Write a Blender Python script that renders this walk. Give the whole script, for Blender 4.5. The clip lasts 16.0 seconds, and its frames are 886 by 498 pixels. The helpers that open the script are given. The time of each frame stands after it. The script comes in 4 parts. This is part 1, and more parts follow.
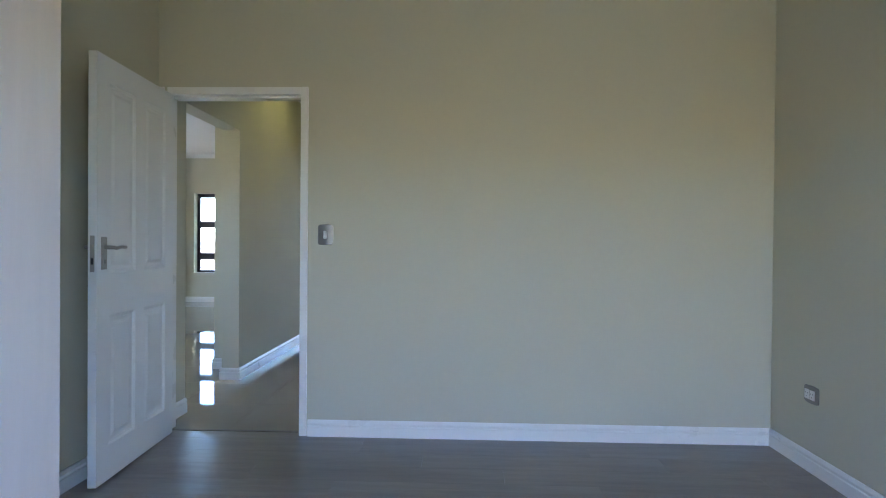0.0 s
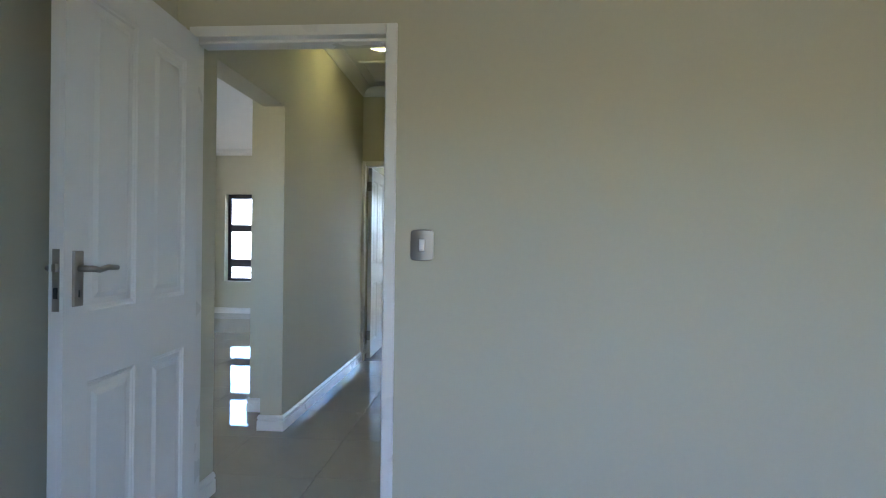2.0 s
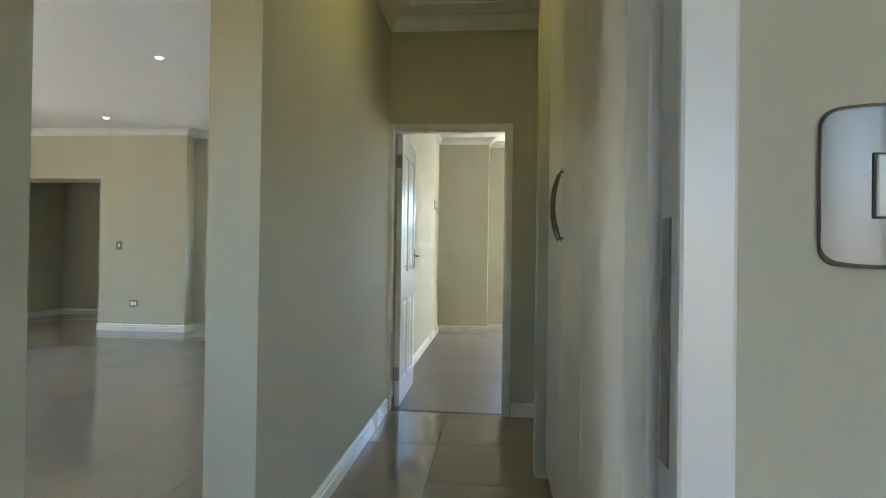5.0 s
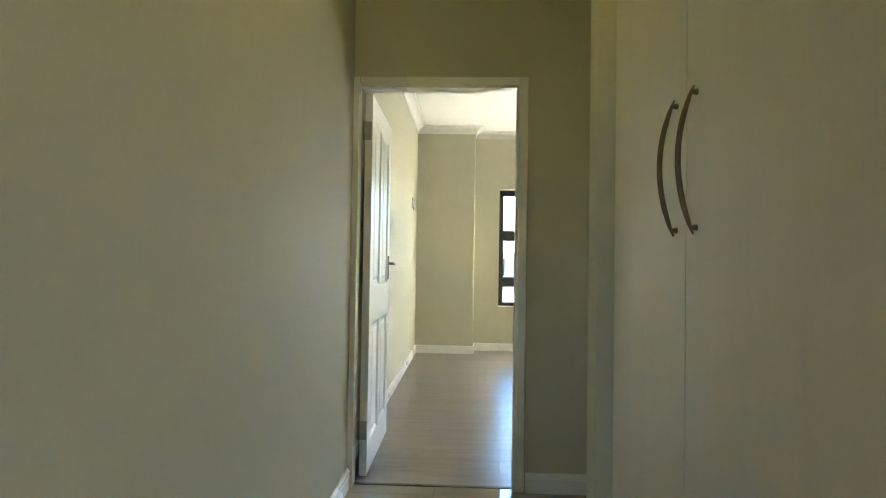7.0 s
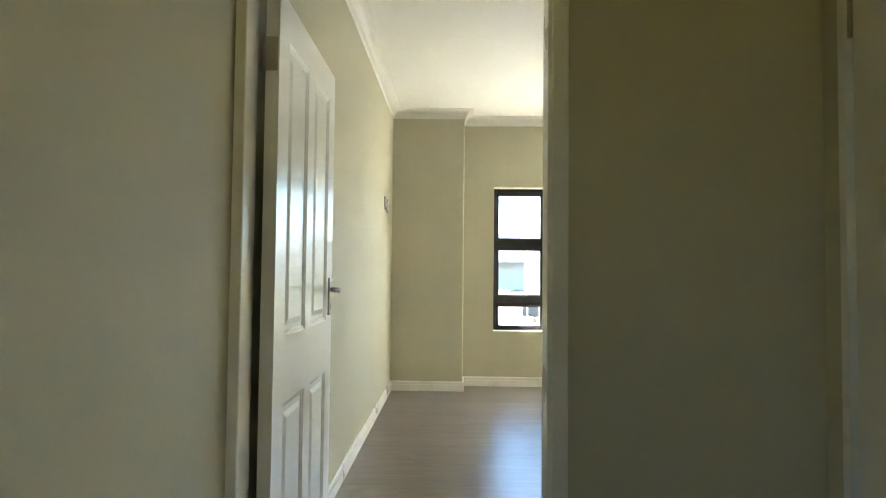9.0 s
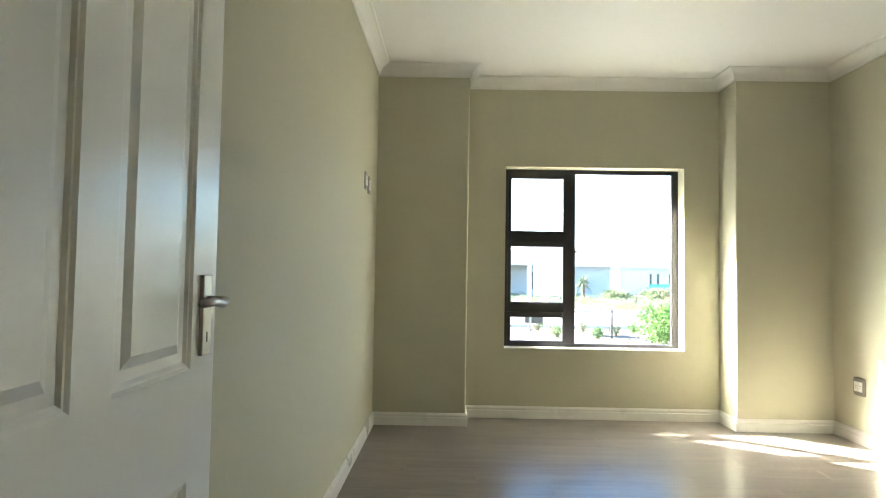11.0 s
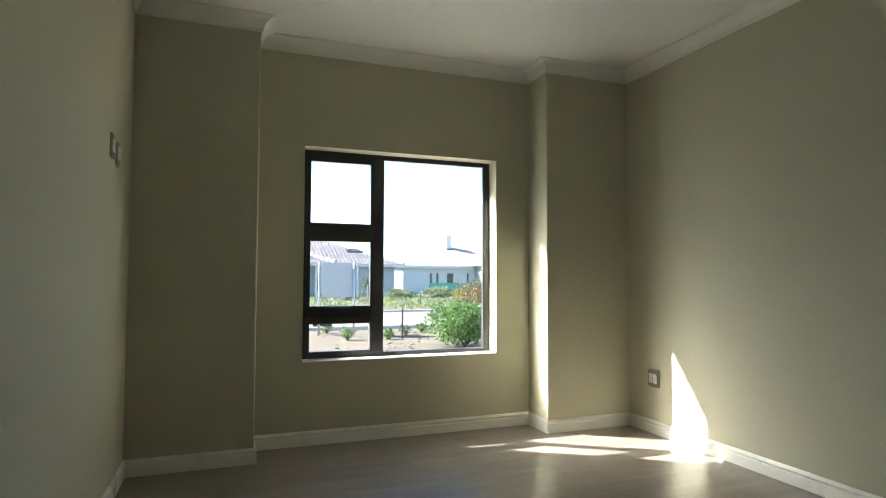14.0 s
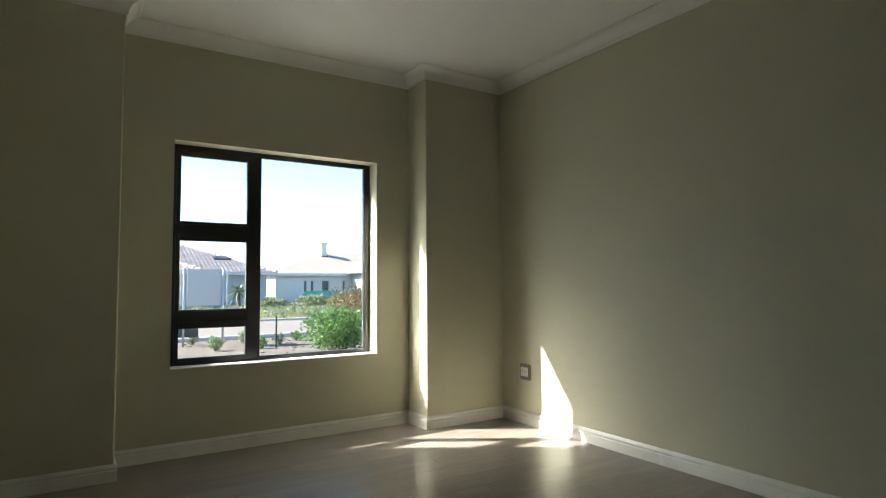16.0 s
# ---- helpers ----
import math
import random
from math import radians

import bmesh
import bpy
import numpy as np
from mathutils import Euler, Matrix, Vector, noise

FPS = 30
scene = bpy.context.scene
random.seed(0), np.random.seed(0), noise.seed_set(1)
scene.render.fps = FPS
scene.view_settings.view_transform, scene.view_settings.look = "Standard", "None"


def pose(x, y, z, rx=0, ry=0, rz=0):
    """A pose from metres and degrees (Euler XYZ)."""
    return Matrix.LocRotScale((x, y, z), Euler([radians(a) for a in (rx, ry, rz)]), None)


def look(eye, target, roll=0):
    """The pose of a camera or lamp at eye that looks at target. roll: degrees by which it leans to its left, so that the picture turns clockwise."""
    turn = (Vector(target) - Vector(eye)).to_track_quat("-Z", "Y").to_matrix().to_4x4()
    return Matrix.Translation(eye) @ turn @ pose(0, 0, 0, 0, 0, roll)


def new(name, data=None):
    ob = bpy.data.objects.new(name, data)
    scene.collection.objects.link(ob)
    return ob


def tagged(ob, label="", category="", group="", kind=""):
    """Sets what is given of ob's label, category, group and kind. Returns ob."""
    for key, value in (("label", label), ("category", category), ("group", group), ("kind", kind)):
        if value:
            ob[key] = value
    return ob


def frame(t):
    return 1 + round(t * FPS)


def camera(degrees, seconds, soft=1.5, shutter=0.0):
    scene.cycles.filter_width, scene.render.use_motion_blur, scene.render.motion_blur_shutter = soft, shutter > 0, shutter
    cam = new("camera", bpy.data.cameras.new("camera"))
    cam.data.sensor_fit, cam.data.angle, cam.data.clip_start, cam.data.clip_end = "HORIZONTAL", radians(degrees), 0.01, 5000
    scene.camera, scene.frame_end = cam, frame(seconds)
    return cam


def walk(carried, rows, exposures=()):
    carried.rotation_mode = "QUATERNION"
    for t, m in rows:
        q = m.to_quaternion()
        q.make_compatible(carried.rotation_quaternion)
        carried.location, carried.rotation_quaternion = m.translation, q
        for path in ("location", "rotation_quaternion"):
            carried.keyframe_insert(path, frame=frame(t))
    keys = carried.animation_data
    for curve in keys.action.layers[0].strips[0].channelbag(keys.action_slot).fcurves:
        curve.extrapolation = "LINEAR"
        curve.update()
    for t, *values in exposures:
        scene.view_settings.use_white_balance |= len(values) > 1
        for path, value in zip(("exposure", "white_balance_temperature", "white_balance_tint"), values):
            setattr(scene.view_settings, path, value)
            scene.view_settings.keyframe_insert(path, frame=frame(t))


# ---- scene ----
cam = camera(74.7, 16.0, soft=1.1)
PATH = [
    (0, (0.391, -3.467, 1.166), (0.324, -1.468, 1.148), 0.5),
    (0.5, (0.256, -3.228, 1.191), (0.148, -1.231, 1.169), 0.5),
    (1, (0.093, -2.966, 1.19), (-0.042, -0.971, 1.177), 0.5),
    (1.5, (-0.063, -2.65, 1.207), (-0.211, -0.655, 1.196), 0.6),
    (2, (-0.169, -2.303, 1.207), (-0.324, -0.309, 1.201), 0.7),
    (2.5, (-0.295, -1.992, 1.208), (-0.46, 0.002, 1.204), 0.7),
    (3, (-0.437, -1.697, 1.215), (-0.607, 0.296, 1.211), 0.7),
    (3.5, (-0.509, -1.378, 1.209), (-0.681, 0.614, 1.211), 0.7),
    (4, (-0.571, -1.089, 1.215), (-0.745, 0.904, 1.218), 0.8),
    (4.2, (-0.604, -0.966, 1.207), (-0.781, 1.026, 1.212), 0.8),
    (6.3, (-0.886, 0.316, 1.115), (-1.017, 2.311, 1.152), 1.0),
    (6.5, (-0.901, 0.436, 1.121), (-1.016, 2.432, 1.161), 1.0),
    (7, (-0.901, 0.761, 1.152), (-0.984, 2.759, 1.196), 0.9),
    (7.5, (-0.903, 1.088, 1.176), (-0.976, 3.086, 1.234), 0.8),
    (8, (-0.934, 1.445, 1.187), (-1.001, 3.443, 1.254), 0.9),
    (8.5, (-0.928, 1.802, 1.205), (-0.973, 3.8, 1.275), 0.7),
    (9, (-0.899, 2.18, 1.221), (-0.94, 4.178, 1.294), 0.6),
    (9.5, (-0.932, 2.54, 1.218), (-0.971, 4.539, 1.293), 0.6),
    (10, (-0.95, 2.855, 1.22), (-0.986, 4.853, 1.294), 0.7),
    (10.2, (-0.946, 2.99, 1.218), (-0.98, 4.988, 1.293), 0.8),
    (12.5, (-0.971, 4.081, 1.147), (-0.911, 6.077, 1.25), 0.8),
    (13, (-1.019, 4.171, 1.144), (-0.695, 6.142, 1.248), 0.7),
    (13.5, (-1.008, 4.189, 1.156), (-0.442, 6.105, 1.262), 0.3),
    (14, (-0.997, 4.197, 1.185), (-0.298, 6.069, 1.279), 0.2),
    (14.5, (-1.016, 4.206, 1.148), (-0.178, 6.019, 1.26), -0.1),
    (15, (-1.014, 4.17, 1.129), (-0.08, 5.934, 1.251), -0.3),
    (15.5, (-1.043, 4.165, 1.14), (-0.032, 5.887, 1.257), -0.3),
    (16, (-1.052, 4.168, 1.129), (0.026, 5.848, 1.249), -0.4),
]
walk(cam, [(t, look(e, g, r)) for t, e, g, r in PATH], exposures=[
    (0.0, 5.15, 5350, 15), (4.2, 5.0, 5600, 12), (6.3, 5.4, 6400, 8), (9.0, 5.0, 6550, 7), (10.2, 4.55, 6550, 6), (12.3, 3.65, 6450, 5), (12.6, 3.55, 6450, 5), (14.0, 2.78, 6450, 5), (16.0, 2.43, 6400, 5)])

# ---- light: clear sky, a sun from ahead and to the left, two lit ceiling bowls ----
SUN_WAY = Vector((1.0, -0.645, -0.885)).normalized()
sky_world = bpy.data.worlds.new("clear_sky")
scene.world = sky_world
sky_world.use_nodes = True
wn = sky_world.node_tree.nodes
sky = wn.new("ShaderNodeTexSky")
sky.sky_type, sky.sun_disc = "NISHITA", False
sky.air_density, sky.dust_density, sky.ozone_density = 1.0, 0.15, 4.5
sky.sun_elevation = math.asin(-SUN_WAY.z)
sky.sun_rotation = math.atan2(-SUN_WAY.x, -SUN_WAY.y)
sky_world.node_tree.links.new(sky.outputs[0], wn["Background"].inputs[0])
wn["Background"].inputs[1].default_value = 0.088
sun = new("sun", bpy.data.lights.new("sun", "SUN"))
sun.data.energy, sun.data.angle, sun.data.color = 4.3, radians(0.53), (1.0, 0.95, 0.87)
sun.matrix_world = look((0, 0, 0), SUN_WAY)


# ---- materials ----
def mat(name, base, rough=0.5, metal=0.0, vary=0.06, scale=3.0, fine=60.0, bump=0.0, bump_scale=150.0, coat=0.0, spread=0.0, rough_vary=0.05):
    m = bpy.data.materials.new(name)
    m.use_nodes = True
    n, l = m.node_tree.nodes, m.node_tree.links
    p = n["Principled BSDF"]
    p.inputs["Metallic"].default_value = metal
    p.inputs["Coat Weight"].default_value = coat
    p.inputs["Coat Roughness"].default_value = 0.08
    tc = n.new("ShaderNodeTexCoord")
    big, small = n.new("ShaderNodeTexNoise"), n.new("ShaderNodeTexNoise")
    big.inputs["Scale"].default_value, small.inputs["Scale"].default_value = scale, fine
    big.inputs["Detail"].default_value = 4
    l.new(tc.outputs["Object"], big.inputs["Vector"])
    l.new(tc.outputs["Object"], small.inputs["Vector"])
    add = n.new("ShaderNodeMath")
    add.operation = "MULTIPLY_ADD"
    l.new(small.outputs["Fac"], add.inputs[0])
    add.inputs[1].default_value = 0.4
    l.new(big.outputs["Fac"], add.inputs[2])
    ramp = n.new("ShaderNodeMapRange")
    ramp.inputs["From Min"].default_value, ramp.inputs["From Max"].default_value = 0.35, 1.05
    ramp.inputs["To Min"].default_value, ramp.inputs["To Max"].default_value = 1 - vary, 1 + vary
    l.new(add.outputs[0], ramp.inputs["Value"])
    val = ramp.outputs[0]
    if spread:
        info = n.new("ShaderNodeObjectInfo")
        sp = n.new("ShaderNodeMapRange")
        sp.inputs["To Min"].default_value, sp.inputs["To Max"].default_value = 1 - spread, 1 + spread
        l.new(info.outputs["Random"], sp.inputs["Value"])
        mul = n.new("ShaderNodeMath")
        mul.operation = "MULTIPLY"
        l.new(val, mul.inputs[0])
        l.new(sp.outputs[0], mul.inputs[1])
        val = mul.outputs[0]
    mix = n.new("ShaderNodeVectorMath")
    mix.operation = "SCALE"
    mix.inputs[0].default_value = base
    l.new(val, mix.inputs["Scale"])
    l.new(mix.outputs[0], p.inputs["Base Color"])
    rr = n.new("ShaderNodeMapRange")
    rr.inputs["From Min"].default_value, rr.inputs["From Max"].default_value = 0.3, 0.7
    rr.inputs["To Min"].default_value, rr.inputs["To Max"].default_value = max(rough - rough_vary, 0.01), rough + rough_vary
    l.new(big.outputs["Fac"], rr.inputs["Value"])
    l.new(rr.outputs[0], p.inputs["Roughness"])
    if bump:
        bn, b = n.new("ShaderNodeTexNoise"), n.new("ShaderNodeBump")
        bn.inputs["Scale"].default_value, bn.inputs["Detail"].default_value = bump_scale, 3
        b.inputs["Strength"].default_value, b.inputs["Distance"].default_value = bump, 0.002
        l.new(tc.outputs["Object"], bn.inputs["Vector"])
        l.new(bn.outputs["Fac"], b.inputs["Height"])
        l.new(b.outputs[0], p.inputs["Normal"])
    return m


def grain(name, dark, light, rough, stretch, spread=0.0, scale=6.0, bump=0.05, coat=0.0):
    """Wood figure drawn out along one axis, in metres."""
    m = bpy.data.materials.new(name)
    m.use_nodes = True
    n, l = m.node_tree.nodes, m.node_tree.links
    p = n["Principled BSDF"]
    p.inputs["Coat Weight"].default_value = coat
    tc, mp = n.new("ShaderNodeTexCoord"), n.new("ShaderNodeMapping")
    mp.inputs["Scale"].default_value = stretch
    info, off = n.new("ShaderNodeObjectInfo"), n.new("ShaderNodeVectorMath")
    off.operation = "MULTIPLY_ADD"
    off.inputs[1].default_value = (13.0, 7.0, 5.0)
    l.new(info.outputs["Random"], off.inputs[0])
    l.new(tc.outputs["Object"], off.inputs[2])
    l.new(off.outputs[0], mp.inputs["Vector"])
    a, b = n.new("ShaderNodeTexNoise"), n.new("ShaderNodeTexNoise")
    for t, s, d in ((a, scale, 6), (b, scale * 7, 3)):
        t.inputs["Scale"].default_value, t.inputs["Detail"].default_value = s, d
        l.new(mp.outputs[0], t.inputs["Vector"])
    a.inputs["Distortion"].default_value = 0.6
    mx = n.new("ShaderNodeMath")
    mx.operation = "MULTIPLY_ADD"
    l.new(b.outputs["Fac"], mx.inputs[0])
    mx.inputs[1].default_value = 0.35
    l.new(a.outputs["Fac"], mx.inputs[2])
    cr = n.new("ShaderNodeValToRGB")
    cr.color_ramp.elements[0].position, cr.color_ramp.elements[0].color = 0.42, (*dark, 1)
    cr.color_ramp.elements[1].position, cr.color_ramp.elements[1].color = 0.92, (*light, 1)
    l.new(mx.outputs[0], cr.inputs[0])
    sp = n.new("ShaderNodeMapRange")
    sp.inputs["To Min"].default_value, sp.inputs["To Max"].default_value = 1 - spread, 1 + spread
    l.new(info.outputs["Random"], sp.inputs["Value"])
    sc = n.new("ShaderNodeVectorMath")
    sc.operation = "SCALE"
    l.new(cr.outputs[0], sc.inputs[0])
    l.new(sp.outputs[0], sc.inputs["Scale"])
    l.new(sc.outputs[0], p.inputs["Base Color"])
    rr = n.new("ShaderNodeMapRange")
    rr.inputs["To Min"].default_value, rr.inputs["To Max"].default_value = rough - 0.05, rough + 0.08
    l.new(a.outputs["Fac"], rr.inputs["Value"])
    l.new(rr.outputs[0], p.inputs["Roughness"])
    bm_ = n.new("ShaderNodeBump")
    bm_.inputs["Strength"].default_value, bm_.inputs["Distance"].default_value = bump, 0.001
    l.new(mx.outputs[0], bm_.inputs["Height"])
    l.new(bm_.outputs[0], p.inputs["Normal"])
    return m


def glow(name, colour, strength):
    m = bpy.data.materials.new(name)
    m.use_nodes = True
    p = m.node_tree.nodes["Principled BSDF"]
    p.inputs["Base Color"].default_value = (0.85, 0.82, 0.76, 1)
    p.inputs["Roughness"].default_value = 0.25
    p.inputs["Emission Color"].default_value, p.inputs["Emission Strength"].default_value = (*colour, 1), strength
    return m


def clear(name):
    m = bpy.data.materials.new(name)
    m.use_nodes = True
    p = m.node_tree.nodes["Principled BSDF"]
    p.inputs["Base Color"].default_value = (0.97, 0.99, 0.98, 1)
    p.inputs["Roughness"].default_value, p.inputs["IOR"].default_value, p.inputs["Transmission Weight"].default_value = 0.0, 1.45, 1.0
    return m


def leafy(name, colour):
    """Thin leaves that let some light through, each a little different."""
    m = bpy.data.materials.new(name)
    m.use_nodes = True
    n, l = m.node_tree.nodes, m.node_tree.links
    p, tr, mix = n["Principled BSDF"], n.new("ShaderNodeBsdfTranslucent"), n.new("ShaderNodeMixShader")
    geo, mr, sc = n.new("ShaderNodeNewGeometry"), n.new("ShaderNodeMapRange"), n.new("ShaderNodeVectorMath")
    mr.inputs["To Min"].default_value, mr.inputs["To Max"].default_value = 0.55, 1.45
    l.new(geo.outputs["Random Per Island"], mr.inputs["Value"])
    sc.operation = "SCALE"
    sc.inputs[0].default_value = colour
    l.new(mr.outputs[0], sc.inputs["Scale"])
    l.new(sc.outputs[0], p.inputs["Base Color"])
    l.new(sc.outputs[0], tr.inputs["Color"])
    p.inputs["Roughness"].default_value = 0.45
    mix.inputs[0].default_value = 0.4
    l.new(p.outputs[0], mix.inputs[1])
    l.new(tr.outputs[0], mix.inputs[2])
    l.new(mix.outputs[0], n["Material Output"].inputs[0])
    return m


M_WALL = mat("greige_wall_paint", (0.535, 0.512, 0.385), 0.78, vary=0.03, scale=1.3, fine=40, bump=0.12, bump_scale=260)
M_CEIL = mat("white_ceiling_paint", (0.80, 0.79, 0.76), 0.8, vary=0.02, scale=1.0, bump=0.05)
M_TRIM = mat("white_gloss_trim", (0.80, 0.79, 0.75), 0.3, vary=0.02, bump=0.03, bump_scale=90)
M_CORN = mat("white_plaster_cornice", (0.80, 0.79, 0.75), 0.7, vary=0.02)
M_DOOR = mat("white_door_enamel", (0.79, 0.785, 0.76), 0.29, vary=0.0, rough_vary=0.0)
M_LAM = grain("grey_brown_laminate", (0.19, 0.161, 0.136), (0.285, 0.248, 0.21), 0.30, (1.0, 7.0, 7.0), 0.08, 2.4, 0.02)
M_TILE = mat("polished_beige_tile", (0.33, 0.295, 0.235), 0.025, vary=0.05, scale=2.0, fine=9, spread=0.03, rough_vary=0.012)
M_TILE.node_tree.nodes["Principled BSDF"].inputs["Specular IOR Level"].default_value = 0.55
M_GROUT = mat("beige_grout", (0.30, 0.27, 0.22), 0.9)
M_UNDER = mat("dark_joint", (0.16, 0.135, 0.11), 0.8)
M_CUP = grain("pale_woodgrain_board", (0.615, 0.58, 0.515), (0.66, 0.625, 0.555), 0.34, (7, 7, 0.6), 0.02, 2.2, 0.012)
M_WARD = grain("pale_rose_white_board", (0.72, 0.645, 0.585), (0.77, 0.69, 0.63), 0.34, (7, 7, 0.6), 0.02, 2.2, 0.012)
M_NICK = mat("brushed_nickel", (0.38, 0.36, 0.33), 0.32, metal=1.0, fine=200)
M_STRIP = mat("dark_bronze_strip", (0.12, 0.10, 0.08), 0.45, metal=0.6, vary=0.1)
M_BRONZE = mat("antique_bronze", (0.185, 0.145, 0.10), 0.4, metal=0.9, vary=0.3, scale=30, fine=220, bump=0.3, bump_scale=300)
M_PLATE = mat("champagne_metallic_plastic", (0.215, 0.205, 0.185), 0.33, metal=0.35, vary=0.03)
M_WHITE = mat("white_plastic", (0.78, 0.78, 0.75), 0.35, vary=0.02)
M_ALU = mat("charcoal_aluminium", (0.040, 0.039, 0.045), 0.42, metal=0.3, vary=0.08)
M_GLASS = clear("window_glass")
M_BOWL = glow("lit_opal_glass", (1.0, 0.85, 0.28), 0.27)
M_BOWL2 = glow("softly_lit_opal_glass", (1.0, 0.96, 0.86), 0.12)
M_SPOT = glow("lit_downlight", (1.0, 0.93, 0.8), 2.5)
M_OUTWALL = mat("white_render", (0.56, 0.57, 0.57), 0.85, vary=0.05, bump=0.2, bump_scale=60)
M_GREYWALL = mat("grey_render", (0.38, 0.40, 0.42), 0.85, vary=0.06)
M_SOIL = mat("dry_sandy_soil", (0.12, 0.095, 0.07), 0.95, vary=0.5, scale=1.2, fine=14, bump=0.6, bump_scale=25)
M_ROAD = mat("sunbleached_road", (0.165, 0.135, 0.115), 0.95, vary=0.10, scale=0.4, fine=12)
M_KERB = mat("concrete_kerb", (0.42, 0.41, 0.39), 0.9, vary=0.1)
M_LEAF = leafy("green_leaves", (0.11, 0.195, 0.06))
M_LEAF2 = leafy("grey_green_leaves", (0.19, 0.225, 0.13))
M_LEAF3 = leafy("yellow_green_leaves", (0.27, 0.31, 0.08))
M_RED = leafy("rust_red_leaves", (0.17, 0.115, 0.06))
M_BARK = mat("dry_bark", (0.13, 0.10, 0.07), 0.9, vary=0.3, bump=0.5, bump_scale=40)
M_ROOF = mat("pale_terracotta_tile", (0.58, 0.475, 0.425), 0.8, vary=0.15, scale=2.0, spread=0.08)
M_ROOF2 = mat("pale_sand_roof", (0.28, 0.24, 0.205), 0.85, vary=0.14, scale=1.0)
M_SIGN = mat("grey_sign_back", (0.36, 0.38, 0.41), 0.55, metal=0.3, vary=0.06)
M_POST = mat("galvanised_post", (0.42, 0.43, 0.44), 0.5, metal=0.5)
M_DARK = mat("dark_glass_and_board", (0.03, 0.035, 0.04), 0.3)
# olive tone picked for light bounced from the unseen back ground
M_BOUNCE_YARD = mat("warm_bounce_yard", (0.11, 0.09, 0.033), 0.95, vary=0.25, scale=2.0, fine=30, bump=0.5, bump_scale=40)
# ochre chosen for the warm bounce off the added, unseen back wall
M_BOUNCE_WALL = mat("warm_bounce_wall", (0.22, 0.165, 0.075), 0.9, vary=0.1)
# kept pale so the hidden slab reflects more sun indoors
M_BOUNCE_PALE = mat("pale_bounce_paving", (0.66, 0.635, 0.57), 0.9, vary=0.08)
M_NET = mat("green_shade_net", (0.10, 0.36, 0.27), 0.9, vary=0.12)


# ---- building helpers ----
def box(bm, x0, x1, y0, y1, z0, z1):
    v = [bm.verts.new((x, y, z)) for z in (z0, z1) for x, y in ((x0, y0), (x1, y0), (x1, y1), (x0, y1))]
    fs = [bm.faces.new([v[i] for i in f]) for f in ((3, 2, 1, 0), (4, 5, 6, 7), (0, 1, 5, 4), (1, 2, 6, 5), (2, 3, 7, 6), (3, 0, 4, 7))]
    return v, fs


def boxes(*dims, bevel=0.0, seg=2):
    bm = bmesh.new()
    for d in dims:
        box(bm, *d)
    if bevel:
        bmesh.ops.bevel(bm, geom=bm.edges[:], offset=bevel, segments=seg, affect="EDGES", profile=0.5)
    return bm


def mesh_of(name, bm, material, smooth=False):
    bmesh.ops.recalc_face_normals(bm, faces=bm.faces)
    me = bpy.data.meshes.new(name)
    bm.to_mesh(me)
    bm.free()
    me.materials.append(material)
    if smooth:
        for p in me.polygons:
            p.use_smooth = True
    return me


def part(name, bm, material, parent, label="", at=None, smooth=False):
    ob = new(name, mesh_of(name, bm, material, smooth))
    ob.parent = parent
    if at is not None:
        ob.matrix_basis = at
    return tagged(ob, label)


def thing(name, at, label, category, group="", kind=""):
    ob = new(name)
    ob.empty_display_size = 0.1
    ob.matrix_basis = at
    return tagged(ob, label, category, group, kind)


def solid(name, bm, material, label, category, kind="structure", smooth=False, group=""):
    return tagged(new(name, mesh_of(name, bm, material, smooth)), label, category, group, kind)


def wall_mesh(along, face, thick, a0, a1, z0, z1, holes=()):
    """A slab wall with rectangular holes right through it. along: 'x' or 'y'."""
    cs = sorted({a0, a1, *[h[i] for h in holes for i in (0, 1)]})
    zs = sorted({z0, z1, *[h[i] for h in holes for i in (2, 3)]})
    full = {(i, j) for i in range(len(cs) - 1) for j in range(len(zs) - 1)
            if not any(h[0] <= cs[i] < h[1] and h[2] <= zs[j] < h[3] for h in holes)}
    bm, made = bmesh.new(), {}

    def vert(i, j, k):
        if (i, j, k) not in made:
            c, d = cs[i], face + thick * k
            made[i, j, k] = bm.verts.new((c, d, zs[j]) if along == "x" else (d, c, zs[j]))
        return made[i, j, k]
    for i, j in full:
        for k in (0, 1):
            bm.faces.new([vert(i, j, k), vert(i + 1, j, k), vert(i + 1, j + 1, k), vert(i, j + 1, k)])
        for di, dj, e in ((-1, 0, ((i, j), (i, j + 1))), (1, 0, ((i + 1, j), (i + 1, j + 1))), (0, -1, ((i, j), (i + 1, j))), (0, 1, ((i, j + 1), (i + 1, j + 1)))):
            if (i + di, j + dj) not in full:
                (p, q), (r, s) = e
                bm.faces.new([vert(p, q, 0), vert(r, s, 0), vert(r, s, 1), vert(p, q, 1)])
    return bm


